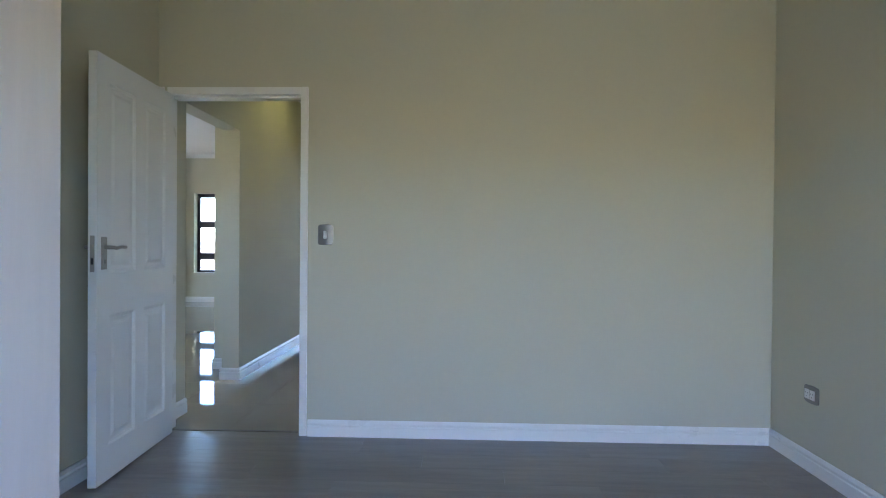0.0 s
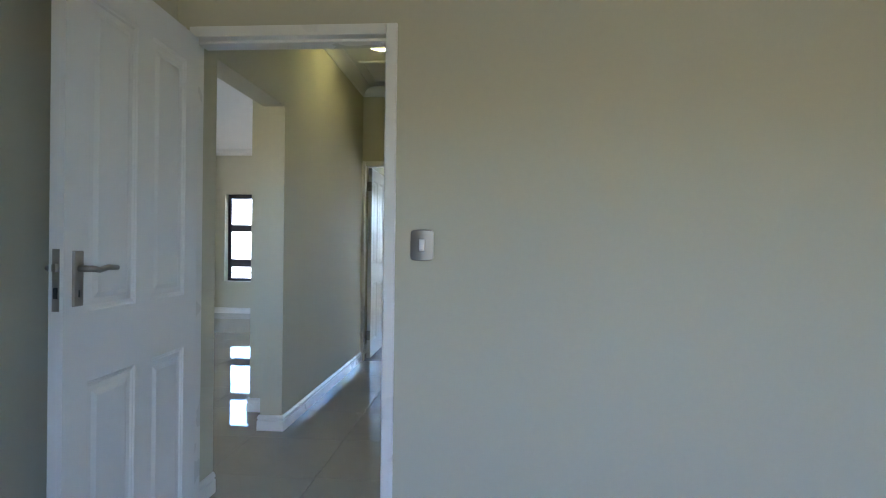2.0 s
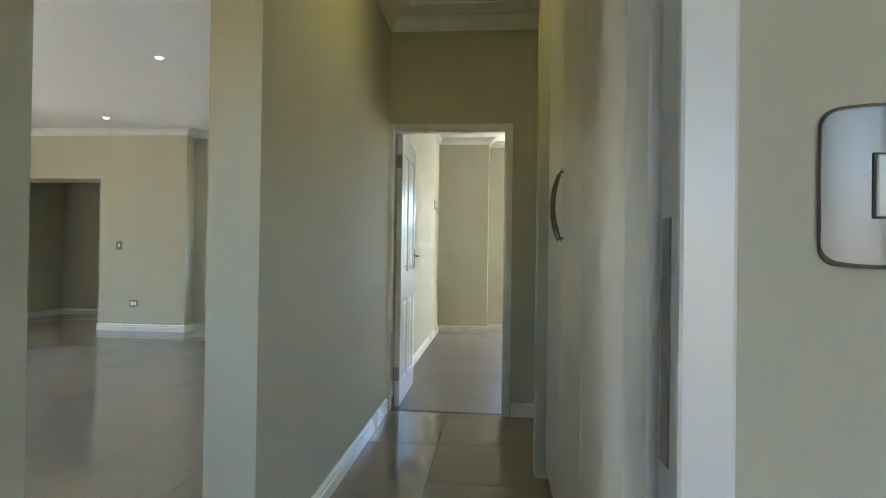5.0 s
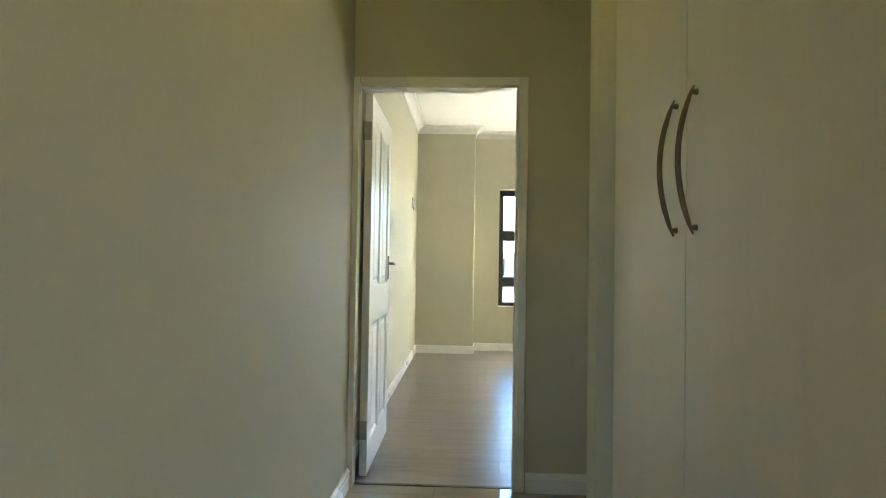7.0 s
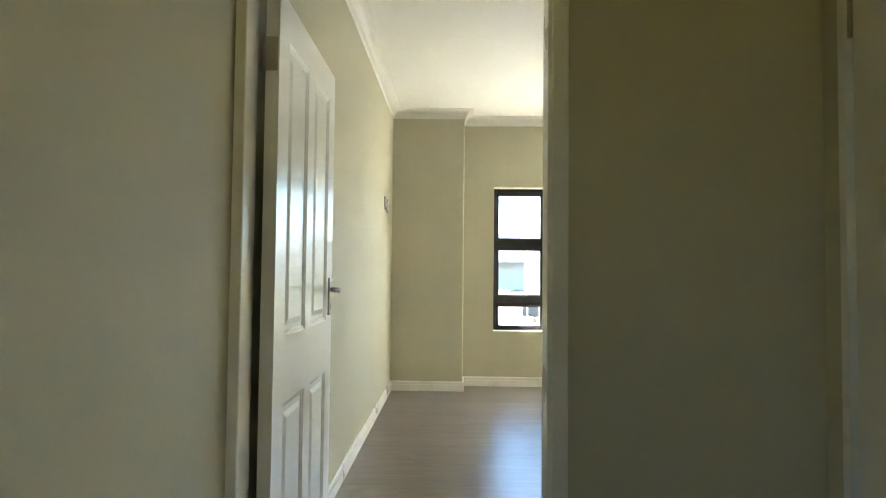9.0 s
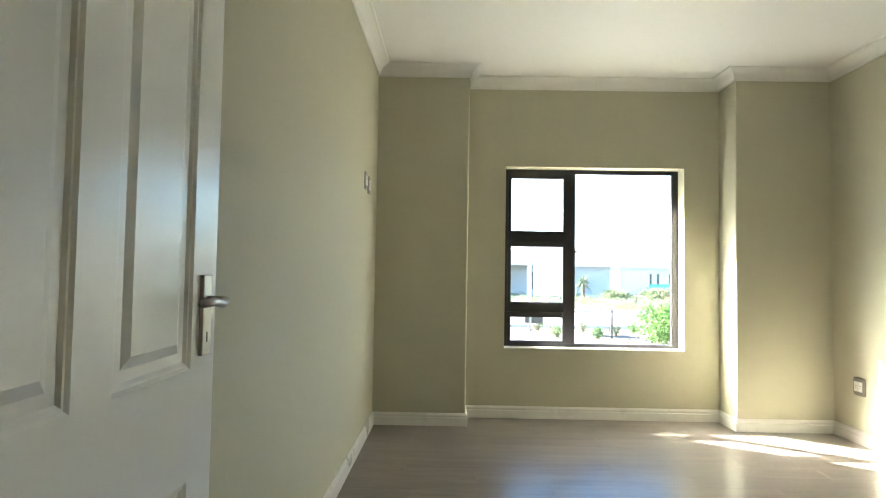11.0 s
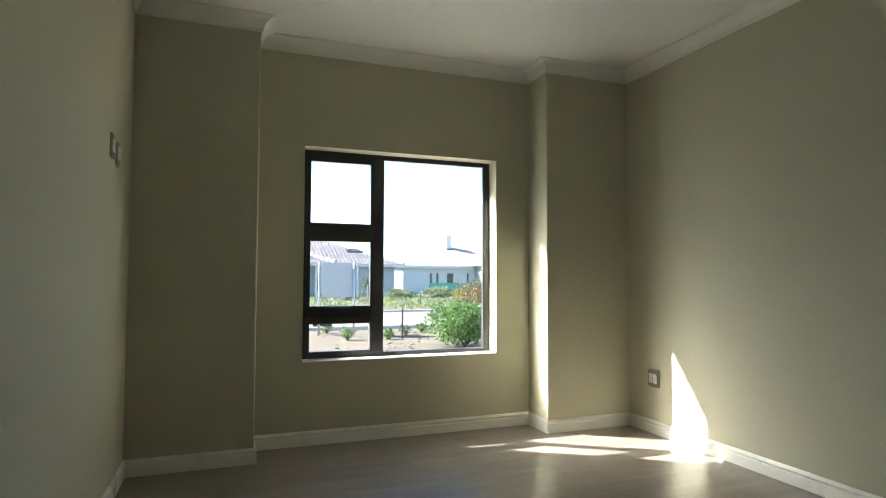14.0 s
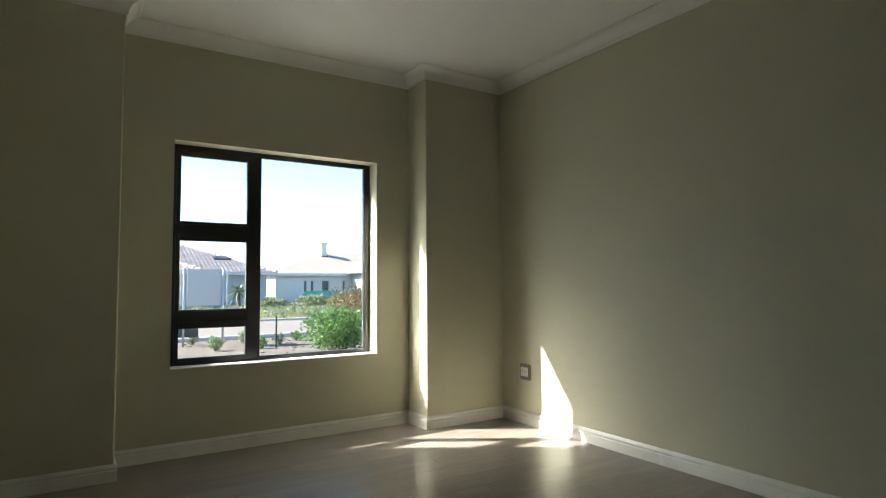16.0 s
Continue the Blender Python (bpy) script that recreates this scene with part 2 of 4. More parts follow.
def sweep(path, profile, closed=False):
    """A moulding of the given (distance from wall, height) outline along a plan line with the room on its left."""
    pts = [Vector(p) for p in path]
    n, rings, bm = len(pts), [], bmesh.new()
    for i, p in enumerate(pts):
        a = pts[i] - pts[i - 1] if (closed or i) else None
        b = pts[(i + 1) % n] - p if (closed or i < n - 1) else None
        na, nb = [Vector((-d.y, d.x)).normalized() if d is not None else None for d in (a, b)]
        na, nb = na or nb, nb or na
        m = (na + nb) / (1 + na.dot(nb))
        rings.append([bm.verts.new((p.x + m.x * d, p.y + m.y * d, z)) for d, z in profile])
    for i in range(n if closed else n - 1):
        r, s = rings[i], rings[(i + 1) % n]
        for j in range(len(profile)):
            k = (j + 1) % len(profile)
            bm.faces.new([r[j], s[j], s[k], r[k]])
    if not closed:
        bm.faces.new(rings[0])
        bm.faces.new(list(reversed(rings[-1])))
    return bm


def tube(points, radii, sides=10, flat=1.0):
    bm, rings = bmesh.new(), []
    pts = [Vector(p) for p in points]
    for i, p in enumerate(pts):
        d = (pts[min(i + 1, len(pts) - 1)] - pts[max(i - 1, 0)]).normalized()
        u = d.cross(Vector((0, 0, 1)) if abs(d.z) < 0.9 else Vector((0, 1, 0))).normalized()
        w = d.cross(u)
        r = radii[i] if isinstance(radii, (list, tuple)) else radii
        rings.append([bm.verts.new(p + (u * math.cos(a) + w * math.sin(a) * flat) * r) for a in [2 * math.pi * k / sides for k in range(sides)]])
    for r, s in zip(rings, rings[1:]):
        for k in range(sides):
            bm.faces.new([r[k], r[(k + 1) % sides], s[(k + 1) % sides], s[k]])
    bm.faces.new(list(reversed(rings[0])))
    bm.faces.new(rings[-1])
    return bm


def lathe(outline, sides=32):
    bm = bmesh.new()
    rings = [[bm.verts.new((r * math.cos(2 * math.pi * k / sides), r * math.sin(2 * math.pi * k / sides), z)) for k in range(sides)] for r, z in outline]
    for r, s in zip(rings, rings[1:]):
        for k in range(sides):
            bm.faces.new([r[k], r[(k + 1) % sides], s[(k + 1) % sides], s[k]])
    bm.faces.new(rings[0])
    bm.faces.new(rings[-1])
    return bm


def rounded_plate(w, h, r, depth, dome=0.0):
    """A plate with round corners on the plane y = 0, its front bowed towards -y across its width."""
    bm, n, cols = bmesh.new(), 20, []
    for k in range(n + 1):
        x = -w / 2 + w * (0.5 - 0.5 * math.cos(math.pi * k / n))
        e = max(0.0, abs(x) - (w / 2 - r))
        z = h / 2 - r + math.sqrt(max(r * r - e * e, 0.0))
        z -= 0.004 * (2 * x / w) ** 2
        d = depth * (0.45 + 0.55 * (1 - (2 * x / w) ** 2))
        cols.append([bm.verts.new(p) for p in ((x, 0, -z), (x, -d + 0.002, -z), (x, -d, -z + 0.003), (x, -d, z - 0.003), (x, -d + 0.002, z), (x, 0, z))])
    for a, c in zip(cols, cols[1:]):
        for k in range(6):
            bm.faces.new([a[k], c[k], c[(k + 1) % 6], a[(k + 1) % 6]])
    bm.faces.new(cols[0])
    bm.faces.new(list(reversed(cols[-1])))
    return bm


# ---- plan, in metres ----
CEIL, CORN_Z = 2.865, 2.775
B1_L, B1_R, B1_BACK = -1.455, 2.21, -4.3          # first bedroom
CO_L, CO_END = -1.495, 3.715                      # passage
B2_L, B2_R, B2_Y0, COL_Y, WIN_Y = -1.545, 2.07, 3.83, 8.10, 8.39   # second bedroom
COL_A, COL_B = -0.81, 1.315
CUP_X, NIB_X, NIB_Y0, NIB_Y1, REC_X = -0.445, -0.50, 2.585, 2.70, 0.07
LV_R, LV_Y, LV_COL_Y, LV_COL_X, LV_L = -1.88, 7.60, 7.35, -5.05, -9.0   # living room

# ---- setting: walls ----
TOP = CEIL + 0.06
solid("wall_bedroom_door", wall_mesh("x", 0.0, 0.115, B1_L - 0.145, 2.35, -0.3, TOP, [(-1.44, -0.553, -0.3, 2.078)]), M_WALL, "greige painted wall around the first bedroom doorway", "wall")
solid("wall_first_bedroom_right", wall_mesh("y", B1_R, 0.14, B1_BACK - 0.2, -0.003, -0.3, TOP), M_WALL, "greige painted wall with a low socket", "wall")
solid("wall_first_bedroom_left", wall_mesh("y", B1_L, -0.145, B1_BACK - 0.2, -0.003, -0.3, TOP), M_WALL, "greige painted wall behind the open door", "wall")
solid("wall_first_bedroom_back", wall_mesh("x", B1_BACK, -0.25, B1_L - 0.142, B1_R + 0.137, -0.3, TOP, [(-0.45, 1.95, -0.3, 2.10)]), M_WALL, "greige painted wall with a wide window", "wall")
solid("wall_passage_left", wall_mesh("y", CO_L, -0.145, 0.118, CO_END + 0.003, -0.3, TOP, [(0.43, 1.38, -0.3, 2.11)]), M_WALL, "greige painted passage wall with an open archway", "wall")
solid("wall_living_right", wall_mesh("y", -1.643, LV_R + 1.643, 1.78, 8.7, -0.3, TOP), M_WALL, "greige painted wall pier beside the living room", "wall")
solid("wall_passage_end", wall_mesh("x", CO_END + 0.006, 0.112, -1.635, 2.3, -0.3, TOP, [(-1.50, -0.607, -0.3, 2.078)]), M_WALL, "greige painted wall around the second bedroom doorway", "wall")
solid("wall_nib", boxes((NIB_X, 0.36, NIB_Y0, NIB_Y1, -0.3, TOP), bevel=0.006), M_WALL, "narrow greige plaster pier beside the cupboards", "wall")
solid("wall_recess_right", wall_mesh("y", REC_X, 0.115, NIB_Y1 + 0.003, CO_END + 0.003, -0.3, TOP, [(2.775, 3.62, -0.3, 2.078)]), M_WALL, "greige painted wall with a closed door", "wall")
solid("wall_cupboard_back", wall_mesh("y", 0.20, 0.12, 0.118, NIB_Y0 - 0.003, -0.3, TOP), M_WALL, "plain wall behind the cupboards", "wall")
solid("wall_recess_back", wall_mesh("y", 0.9, 0.1, NIB_Y1 - 0.1, CO_END, -0.3, TOP), M_WALL, "plain wall behind the closed door", "wall")
solid("wall_second_bedroom_left", wall_mesh("y", B2_L, -0.33, B2_Y0 + 0.003, WIN_Y + 0.27, -0.3, TOP), M_WALL, "greige painted bedroom wall with a high wall plate", "wall")
solid("wall_second_bedroom_right", wall_mesh("y", B2_R, 0.25, B2_Y0 + 0.001, WIN_Y + 0.27, -0.3, TOP), M_WALL, "greige painted bedroom wall with a sunlit patch", "wall")
WX0, WX1, WZ0, WZ1 = -0.484, 1.022, 0.576, 2.114
solid("wall_window", wall_mesh("x", WIN_Y, 0.28, B2_L - 0.3, B2_R + 0.25, -0.3, TOP, [(WX0, WX1, WZ0, WZ1)]), M_WALL, "greige painted wall with the bedroom window", "wall")
solid("wall_column_a", boxes((B2_L - 0.03, COL_A, COL_Y, WIN_Y + 0.03, -0.02, TOP + 0.03), bevel=0.009, seg=3), M_WALL, "greige plastered column beside the window", "column")
solid("wall_column_b", boxes((COL_B, B2_R + 0.03, COL_Y, WIN_Y + 0.03, -0.02, TOP + 0.03), bevel=0.009, seg=3), M_WALL, "greige plastered column catching a strip of sun", "column")
LW = (-4.80, -3.27, 0.56, 2.10)
solid("wall_living_window", wall_mesh("x", LV_Y, 0.28, LV_COL_X - 0.01, LV_R + 0.004, -0.3, TOP, [LW]), M_WALL, "greige painted living room wall with a window", "wall")
solid("wall_living_far", wall_mesh("x", LV_COL_Y, 0.53, LV_L - 0.2, LV_COL_X, -0.3, TOP, [(-8.1, -6.33, -0.3, 2.16)]), M_WALL, "greige painted living room wall with an open passage", "wall")
# the opening is added out of view, its width set by living room brightness
solid("wall_living_west", wall_mesh("y", LV_L, -0.25, -1.2, LV_COL_Y + 0.1, -0.3, TOP, [(2.5, 4.1, -0.3, 2.15)]), M_WALL, "unseen greige wall with an unglazed opening added for daylight", "wall")
# hole added out of view so cool sky light reaches the archway pier
solid("wall_living_south", wall_mesh("x", -1.0, -0.2, LV_L - 0.2, B1_L - 0.14, -0.3, TOP, [(-3.3, -2.1, 1.1, 2.1)]), M_WALL, "unseen greige living room wall with an opening added for sky light", "wall")
solid("wall_living_return", wall_mesh("y", B1_L - 0.148, -0.037, -1.0, 0.43, -0.3, TOP), M_WALL, "plain greige living room wall", "wall")
solid("wall_far_passage", boxes((-8.5, -8.3, LV_COL_Y + 0.5, 9.7, -0.3, TOP), (-6.1, -5.9, LV_COL_Y + 0.5, 9.7, -0.3, TOP), (-8.3, -6.1, 9.15, 9.7, -0.3, TOP)), M_WALL, "dim greige walls of a far passage", "wall")

# floors: slab, then boards and tiles on it
solid("floor_slab", boxes((LV_L - 0.2, 2.3, B1_BACK - 0.24, 8.70, -0.31, -0.012), (-8.45, -5.95, 8.70, 9.65, -0.31, -0.012)), M_UNDER, "concrete floor slab under boards and tiles", "floor")

# ceilings
solid("ceiling_first_bedroom", boxes((B1_L - 0.05, B1_R + 0.05, B1_BACK - 0.05, 0.05, CEIL, CEIL + 0.12)), M_CEIL, "white painted bedroom ceiling", "ceiling")
solid("ceiling_passage", boxes((CO_L - 0.05, 1.0, 0.055, CO_END + 0.05, CEIL + 0.002, CEIL + 0.12)), M_CEIL, "white painted passage ceiling", "ceiling")
solid("ceiling_second_bedroom", boxes((B2_L - 0.05, B2_R + 0.05, B2_Y0 - 0.05, WIN_Y + 0.1, CEIL, CEIL + 0.12)), M_CEIL, "white painted bedroom ceiling", "ceiling")
solid("ceiling_living", boxes((LV_L - 0.1, -1.6, -1.1, LV_Y + 0.1, CEIL + 0.004, CEIL + 0.12), (-8.4, -6.0, LV_Y + 0.1, 9.6, CEIL + 0.004, CEIL + 0.12)), M_CEIL, "white painted living room ceiling with downlights", "ceiling")
solid("roof_slab", boxes((LV_L - 0.6, 2.7, B1_BACK - 0.7, 8.982, CEIL + 0.125, CEIL + 0.2)), M_OUTWALL, "flat roof over the whole house", "roof")
solid("eave", boxes((LV_L - 0.6, 2.9, 8.982, 9.022, 2.57, CEIL + 0.2), (LV_L - 0.6, 2.9, 8.70, 8.982, 2.80, 2.83)), M_OUTWALL, "white boxed eave above the window", "eave")

# cornices and skirtings
COVE = [(0.0, CORN_Z), (0.009, CORN_Z), (0.011, CORN_Z + 0.010), *[(0.088 - 0.074 * math.cos(radians(q)), CORN_Z + 0.012 + 0.070 * math.sin(radians(q))) for q in range(0, 91, 15)], (0.092, CEIL + 0.001), (0.0, CEIL + 0.001)]
ROOM_B2 = [(B2_L, B2_Y0), (B2_R, B2_Y0), (B2_R, COL_Y), (COL_B, COL_Y), (COL_B, WIN_Y), (COL_A, WIN_Y), (COL_A, COL_Y), (B2_L, COL_Y)]
ROOM_B1 = [(B1_L, B1_BACK), (B1_R, B1_BACK), (B1_R, 0), (B1_L, 0)]
ROOM_CO = [(CO_L, 0.115), (CUP_X, 0.115), (CUP_X, NIB_Y0), (NIB_X, NIB_Y0), (NIB_X, NIB_Y1), (REC_X, NIB_Y1), (REC_X, CO_END + 0.006), (CO_L, CO_END + 0.006)]
ROOM_LV = [(LV_L, -1.0), (-1.64, -1.0), (-1.64, 1.78), (LV_R, 1.78), (LV_R, LV_Y), (LV_COL_X, LV_Y), (LV_COL_X, LV_COL_Y), (LV_L, LV_COL_Y)]
for room, where in ((ROOM_B1, "first bedroom"), (ROOM_CO, "passage"), (ROOM_B2, "second bedroom"), (ROOM_LV, "living room")):
    solid("cornice", sweep(room, COVE, True), M_CORN, "white coved cornice round the %s ceiling" % where, "cornice")
SKIRT = [(0.0, 0.0), (0.016, 0.0), (0.016, 0.062), (0.0105, 0.066), (0.0105, 0.072), (0.015, 0.076), (0.0155, 0.084), (0.011, 0.092), (0.007, 0.099), (0.0, 0.099)]
F2 = CO_END + 0.006
for run, where in (
        ([(B1_L, B1_BACK), (B1_R, B1_BACK), (B1_R, 0), (-0.533, 0)], "first bedroom wall"), ([(B1_L, -0.002), (B1_L, -1.70)], "wall behind the open door"),
        ([(CO_L, F2), (CO_L, 1.38), (-1.64, 1.38), (-1.64, 1.78), (LV_R, 1.78), (LV_R, LV_Y), (LV_COL_X, LV_Y), (LV_COL_X, LV_COL_Y), (-6.33, LV_COL_Y), (-6.33, LV_COL_Y + 0.53)], "passage and living room wall"),
        ([(CO_L, 0.43), (CO_L, 0.117)], "passage wall pier"), ([(REC_X, F2), (-0.591, F2)], "passage end wall"),
        ([(-6.1, 7.9), (-6.1, 9.15), (-8.3, 9.15), (-8.3, 7.9)], "far passage wall"), ([(-8.1, LV_COL_Y), (LV_L, LV_COL_Y), (LV_L, 4.1)], "living room wall"),
        ([(-0.591, B2_Y0), (B2_R, B2_Y0), (B2_R, COL_Y), (COL_B, COL_Y), (COL_B, WIN_Y), (COL_A, WIN_Y), (COL_A, COL_Y), (B2_L, COL_Y), (B2_L, B2_Y0)], "second bedroom wall")):
    solid("baseboard", sweep(run, SKIRT), M_TRIM, "white moulded skirting along the %s" % where, "baseboard")


# ---- door frames and doors ----
def door_frame(name, at, width, depth, label, hinge=-1):
    """Pressed frame for a doorway of that clear width; local x across, y through the wall from the leaf's side, z up; hinge: the side of the hinges."""
    f = thing(name, at, label, "door frame", kind="structure")
    w, h, c, s = width / 2, 2.055, 0.045, 0.011
    for k in (-1, 1):
        def span(a, b, y0, y1, top):
            return (min(k * a, k * b), max(k * a, k * b), y0, y1, 0.0, top)
        if k == hinge:
            part("jamb", boxes(span(w + c, w + 0.004, 0.044, depth + 0.012, h + c), bevel=0.004), M_TRIM, f)
            part("rebate", boxes(span(w + c, w + 0.018, -0.012, 0.0435, h + c), bevel=0.002), M_TRIM, f)
        else:
            part("jamb", boxes(span(w + c, w, -0.012, depth + 0.012, h + c), bevel=0.004), M_TRIM, f)
            part("stop", boxes(span(w + 0.004, w - s, 0.036, depth + 0.008, h), bevel=0.002), M_TRIM, f)
    part("head", boxes((-w + 0.001, w - 0.001, -0.011, depth + 0.011, h, h + c - 0.001), bevel=0.003), M_TRIM, f)
    part("head_stop", boxes((-w + s, w - s, 0.037, depth + 0.007, h - s, h + 0.004), bevel=0.002), M_TRIM, f)
    return f


def leaf_mesh(w, h, t):
    """A moulded four-panel leaf: local x from the hinge, y through the thickness, z up from its foot."""
    bm = bmesh.new()
    st, mid = 0.106, 0.092
    pw = (w - 2 * st - mid) / 2
    xs = [0, st, st + pw, st + pw + mid, w - st, w]
    zs = [0, 0.165, 0.797, 1.0, 1.915, h]
    steps = ((0.000, 0.0), (0.006, 0.004), (0.010, 0.0045), (0.016, 0.009), (0.034, 0.009), (0.052, 0.003))
    for side in (0, 1):
        def v(x, z, d):
            return bm.verts.new((x, d if side == 0 else t - d, z))
        for i in range(5):
            for j in range(5):
                x0, x1, z0, z1 = xs[i], xs[i + 1], zs[j], zs[j + 1]
                if i in (1, 3) and j in (1, 3):
                    rings = [[v(x0 + k, z0 + k, d), v(x1 - k, z0 + k, d), v(x1 - k, z1 - k, d), v(x0 + k, z1 - k, d)] for k, d in steps]
                    for a, b in zip(rings, rings[1:]):
                        for k in range(4):
                            bm.faces.new([a[k], a[(k + 1) % 4], b[(k + 1) % 4], b[k]])
                    bm.faces.new(rings[-1])
                else:
                    bm.faces.new([v(x0, z0, 0), v(x1, z0, 0), v(x1, z1, 0), v(x0, z1, 0)])
    for a, b in (((0, 0), (w, 0)), ((w, 0), (w, h)), ((w, h), (0, h)), ((0, h), (0, 0))):
        bm.faces.new([bm.verts.new(p) for p in ((a[0], 0, a[1]), (b[0], 0, b[1]), (b[0], t, b[1]), (a[0], t, a[1]))])
    bmesh.ops.remove_doubles(bm, verts=bm.verts, dist=0.0004)
    return bm


def lever(side, t):
    y = (lambda d: -d) if side == 0 else (lambda d: t + d)
    return tube([(0, y(0.0), 0), (0, y(0.030), 0), (-0.006, y(0.044), 0.0), (-0.03, y(0.047), -0.004), (-0.07, y(0.047), 0.002), (-0.115, y(0.047), 0.0), (-0.121, y(0.044), -0.002)], [0.0095, 0.0095, 0.009, 0.0085, 0.0085, 0.008, 0.005], 12)


def door(name, at, label, hinge_y=0.0, handle=True):
    """Leaf hung at the local origin; at: pose of its hinge line."""
    w, h, t = 0.812, 2.038, 0.040
    d = thing(name, at, label, "door", kind="structure")
    leaf = part("leaf", leaf_mesh(w, h, t), M_DOOR, d, at=pose(0, 0, 0.010))
    if handle:
        for side in (0, 1):
            y0, y1 = (-0.008, 0.001) if side == 0 else (t - 0.001, t + 0.008)
            plate = part("handle_plate", boxes((w - 0.075, w - 0.035, y0, y1, 1.03, 1.185), bevel=0.002), M_NICK, d, "brushed nickel handle plate")
            part("lever", lever(side, t), M_NICK, plate, at=pose(w - 0.055, 0, 1.135), smooth=True)
            part("keyhole", boxes((w - 0.058, w - 0.052, y0 - 0.001 if side == 0 else y1 - 0.001, y0 + 0.001 if side == 0 else y1 + 0.001, 1.055, 1.075), bevel=0.0008), M_DARK, plate)
        lock = part("lock_face", boxes((w - 0.001, w + 0.002, 0.010, 0.030, 1.02, 1.19), bevel=0.0008), M_NICK, d, "brushed nickel lock face")
        part("latch", boxes((w + 0.001, w + 0.011, 0.014, 0.026, 1.128, 1.150), bevel=0.002), M_NICK, lock)
        part("deadbolt", boxes((w + 0.001, w + 0.0035, 0.014, 0.026, 1.055, 1.085), bevel=0.0008), M_DARK, lock)
    for z in (0.20, 1.80):
        hg = part("hinge", boxes((-0.0035, -0.0005, 0.002, 0.036, z, z + 0.10), bevel=0.0008), M_NICK, d)
        part("knuckle", tube([(-0.004, hinge_y, z), (-0.004, hinge_y, z + 0.10)], 0.006, 10), M_NICK, hg, smooth=True)
    return d


door_frame("door_frame_1", pose(-0.993, 0.0, 0), 0.816, 0.115, "white painted door frame of the first bedroom")
door("door_1", pose(-1.398, -0.016, 0, 0, 0, -86.5), "white moulded four-panel door, wide open, nickel lever handle", hinge_y=-0.004)
door_frame("door_frame_2", pose(-1.053, F2 + 0.112, 0, 0, 0, 180), 0.816, 0.112, "white painted door frame of the second bedroom", hinge=1)
door("door_2", pose(-1.458, B2_Y0 + 0.018, 0) @ pose(0, 0, 0, 0, 0, 90.5) @ Matrix.Diagonal((1, -1, 1, 1)), "white moulded four-panel door, wide open, nickel lever handle", hinge_y=-0.004)
door_frame("door_frame_3", pose(REC_X, 3.197, 0, 0, 0, -90), 0.80, 0.115, "white painted door frame in the passage recess")
door("door_3", pose(REC_X - 0.004, 3.595, 0, 0, 0, -90), "white moulded four-panel door, closed, in the passage recess", hinge_y=-0.004)
solid("threshold_strip", boxes((-1.40, -0.59, 0.052, 0.078, -0.004, 0.003), bevel=0.0012), M_STRIP, "thin dark metal strip between boards and tiles", "threshold")
solid("threshold_strip", boxes((-1.46, -0.645, F2 + 0.036, F2 + 0.058, -0.004, 0.003), bevel=0.0012), M_STRIP, "thin dark metal strip between tiles and boards", "threshold")
solid("strike_plate", boxes((-0.5865, -0.5835, 0.006, 0.028, 0.99, 1.19), bevel=0.0006), M_NICK, "nickel strike plate in the door jamb", "strike plate")


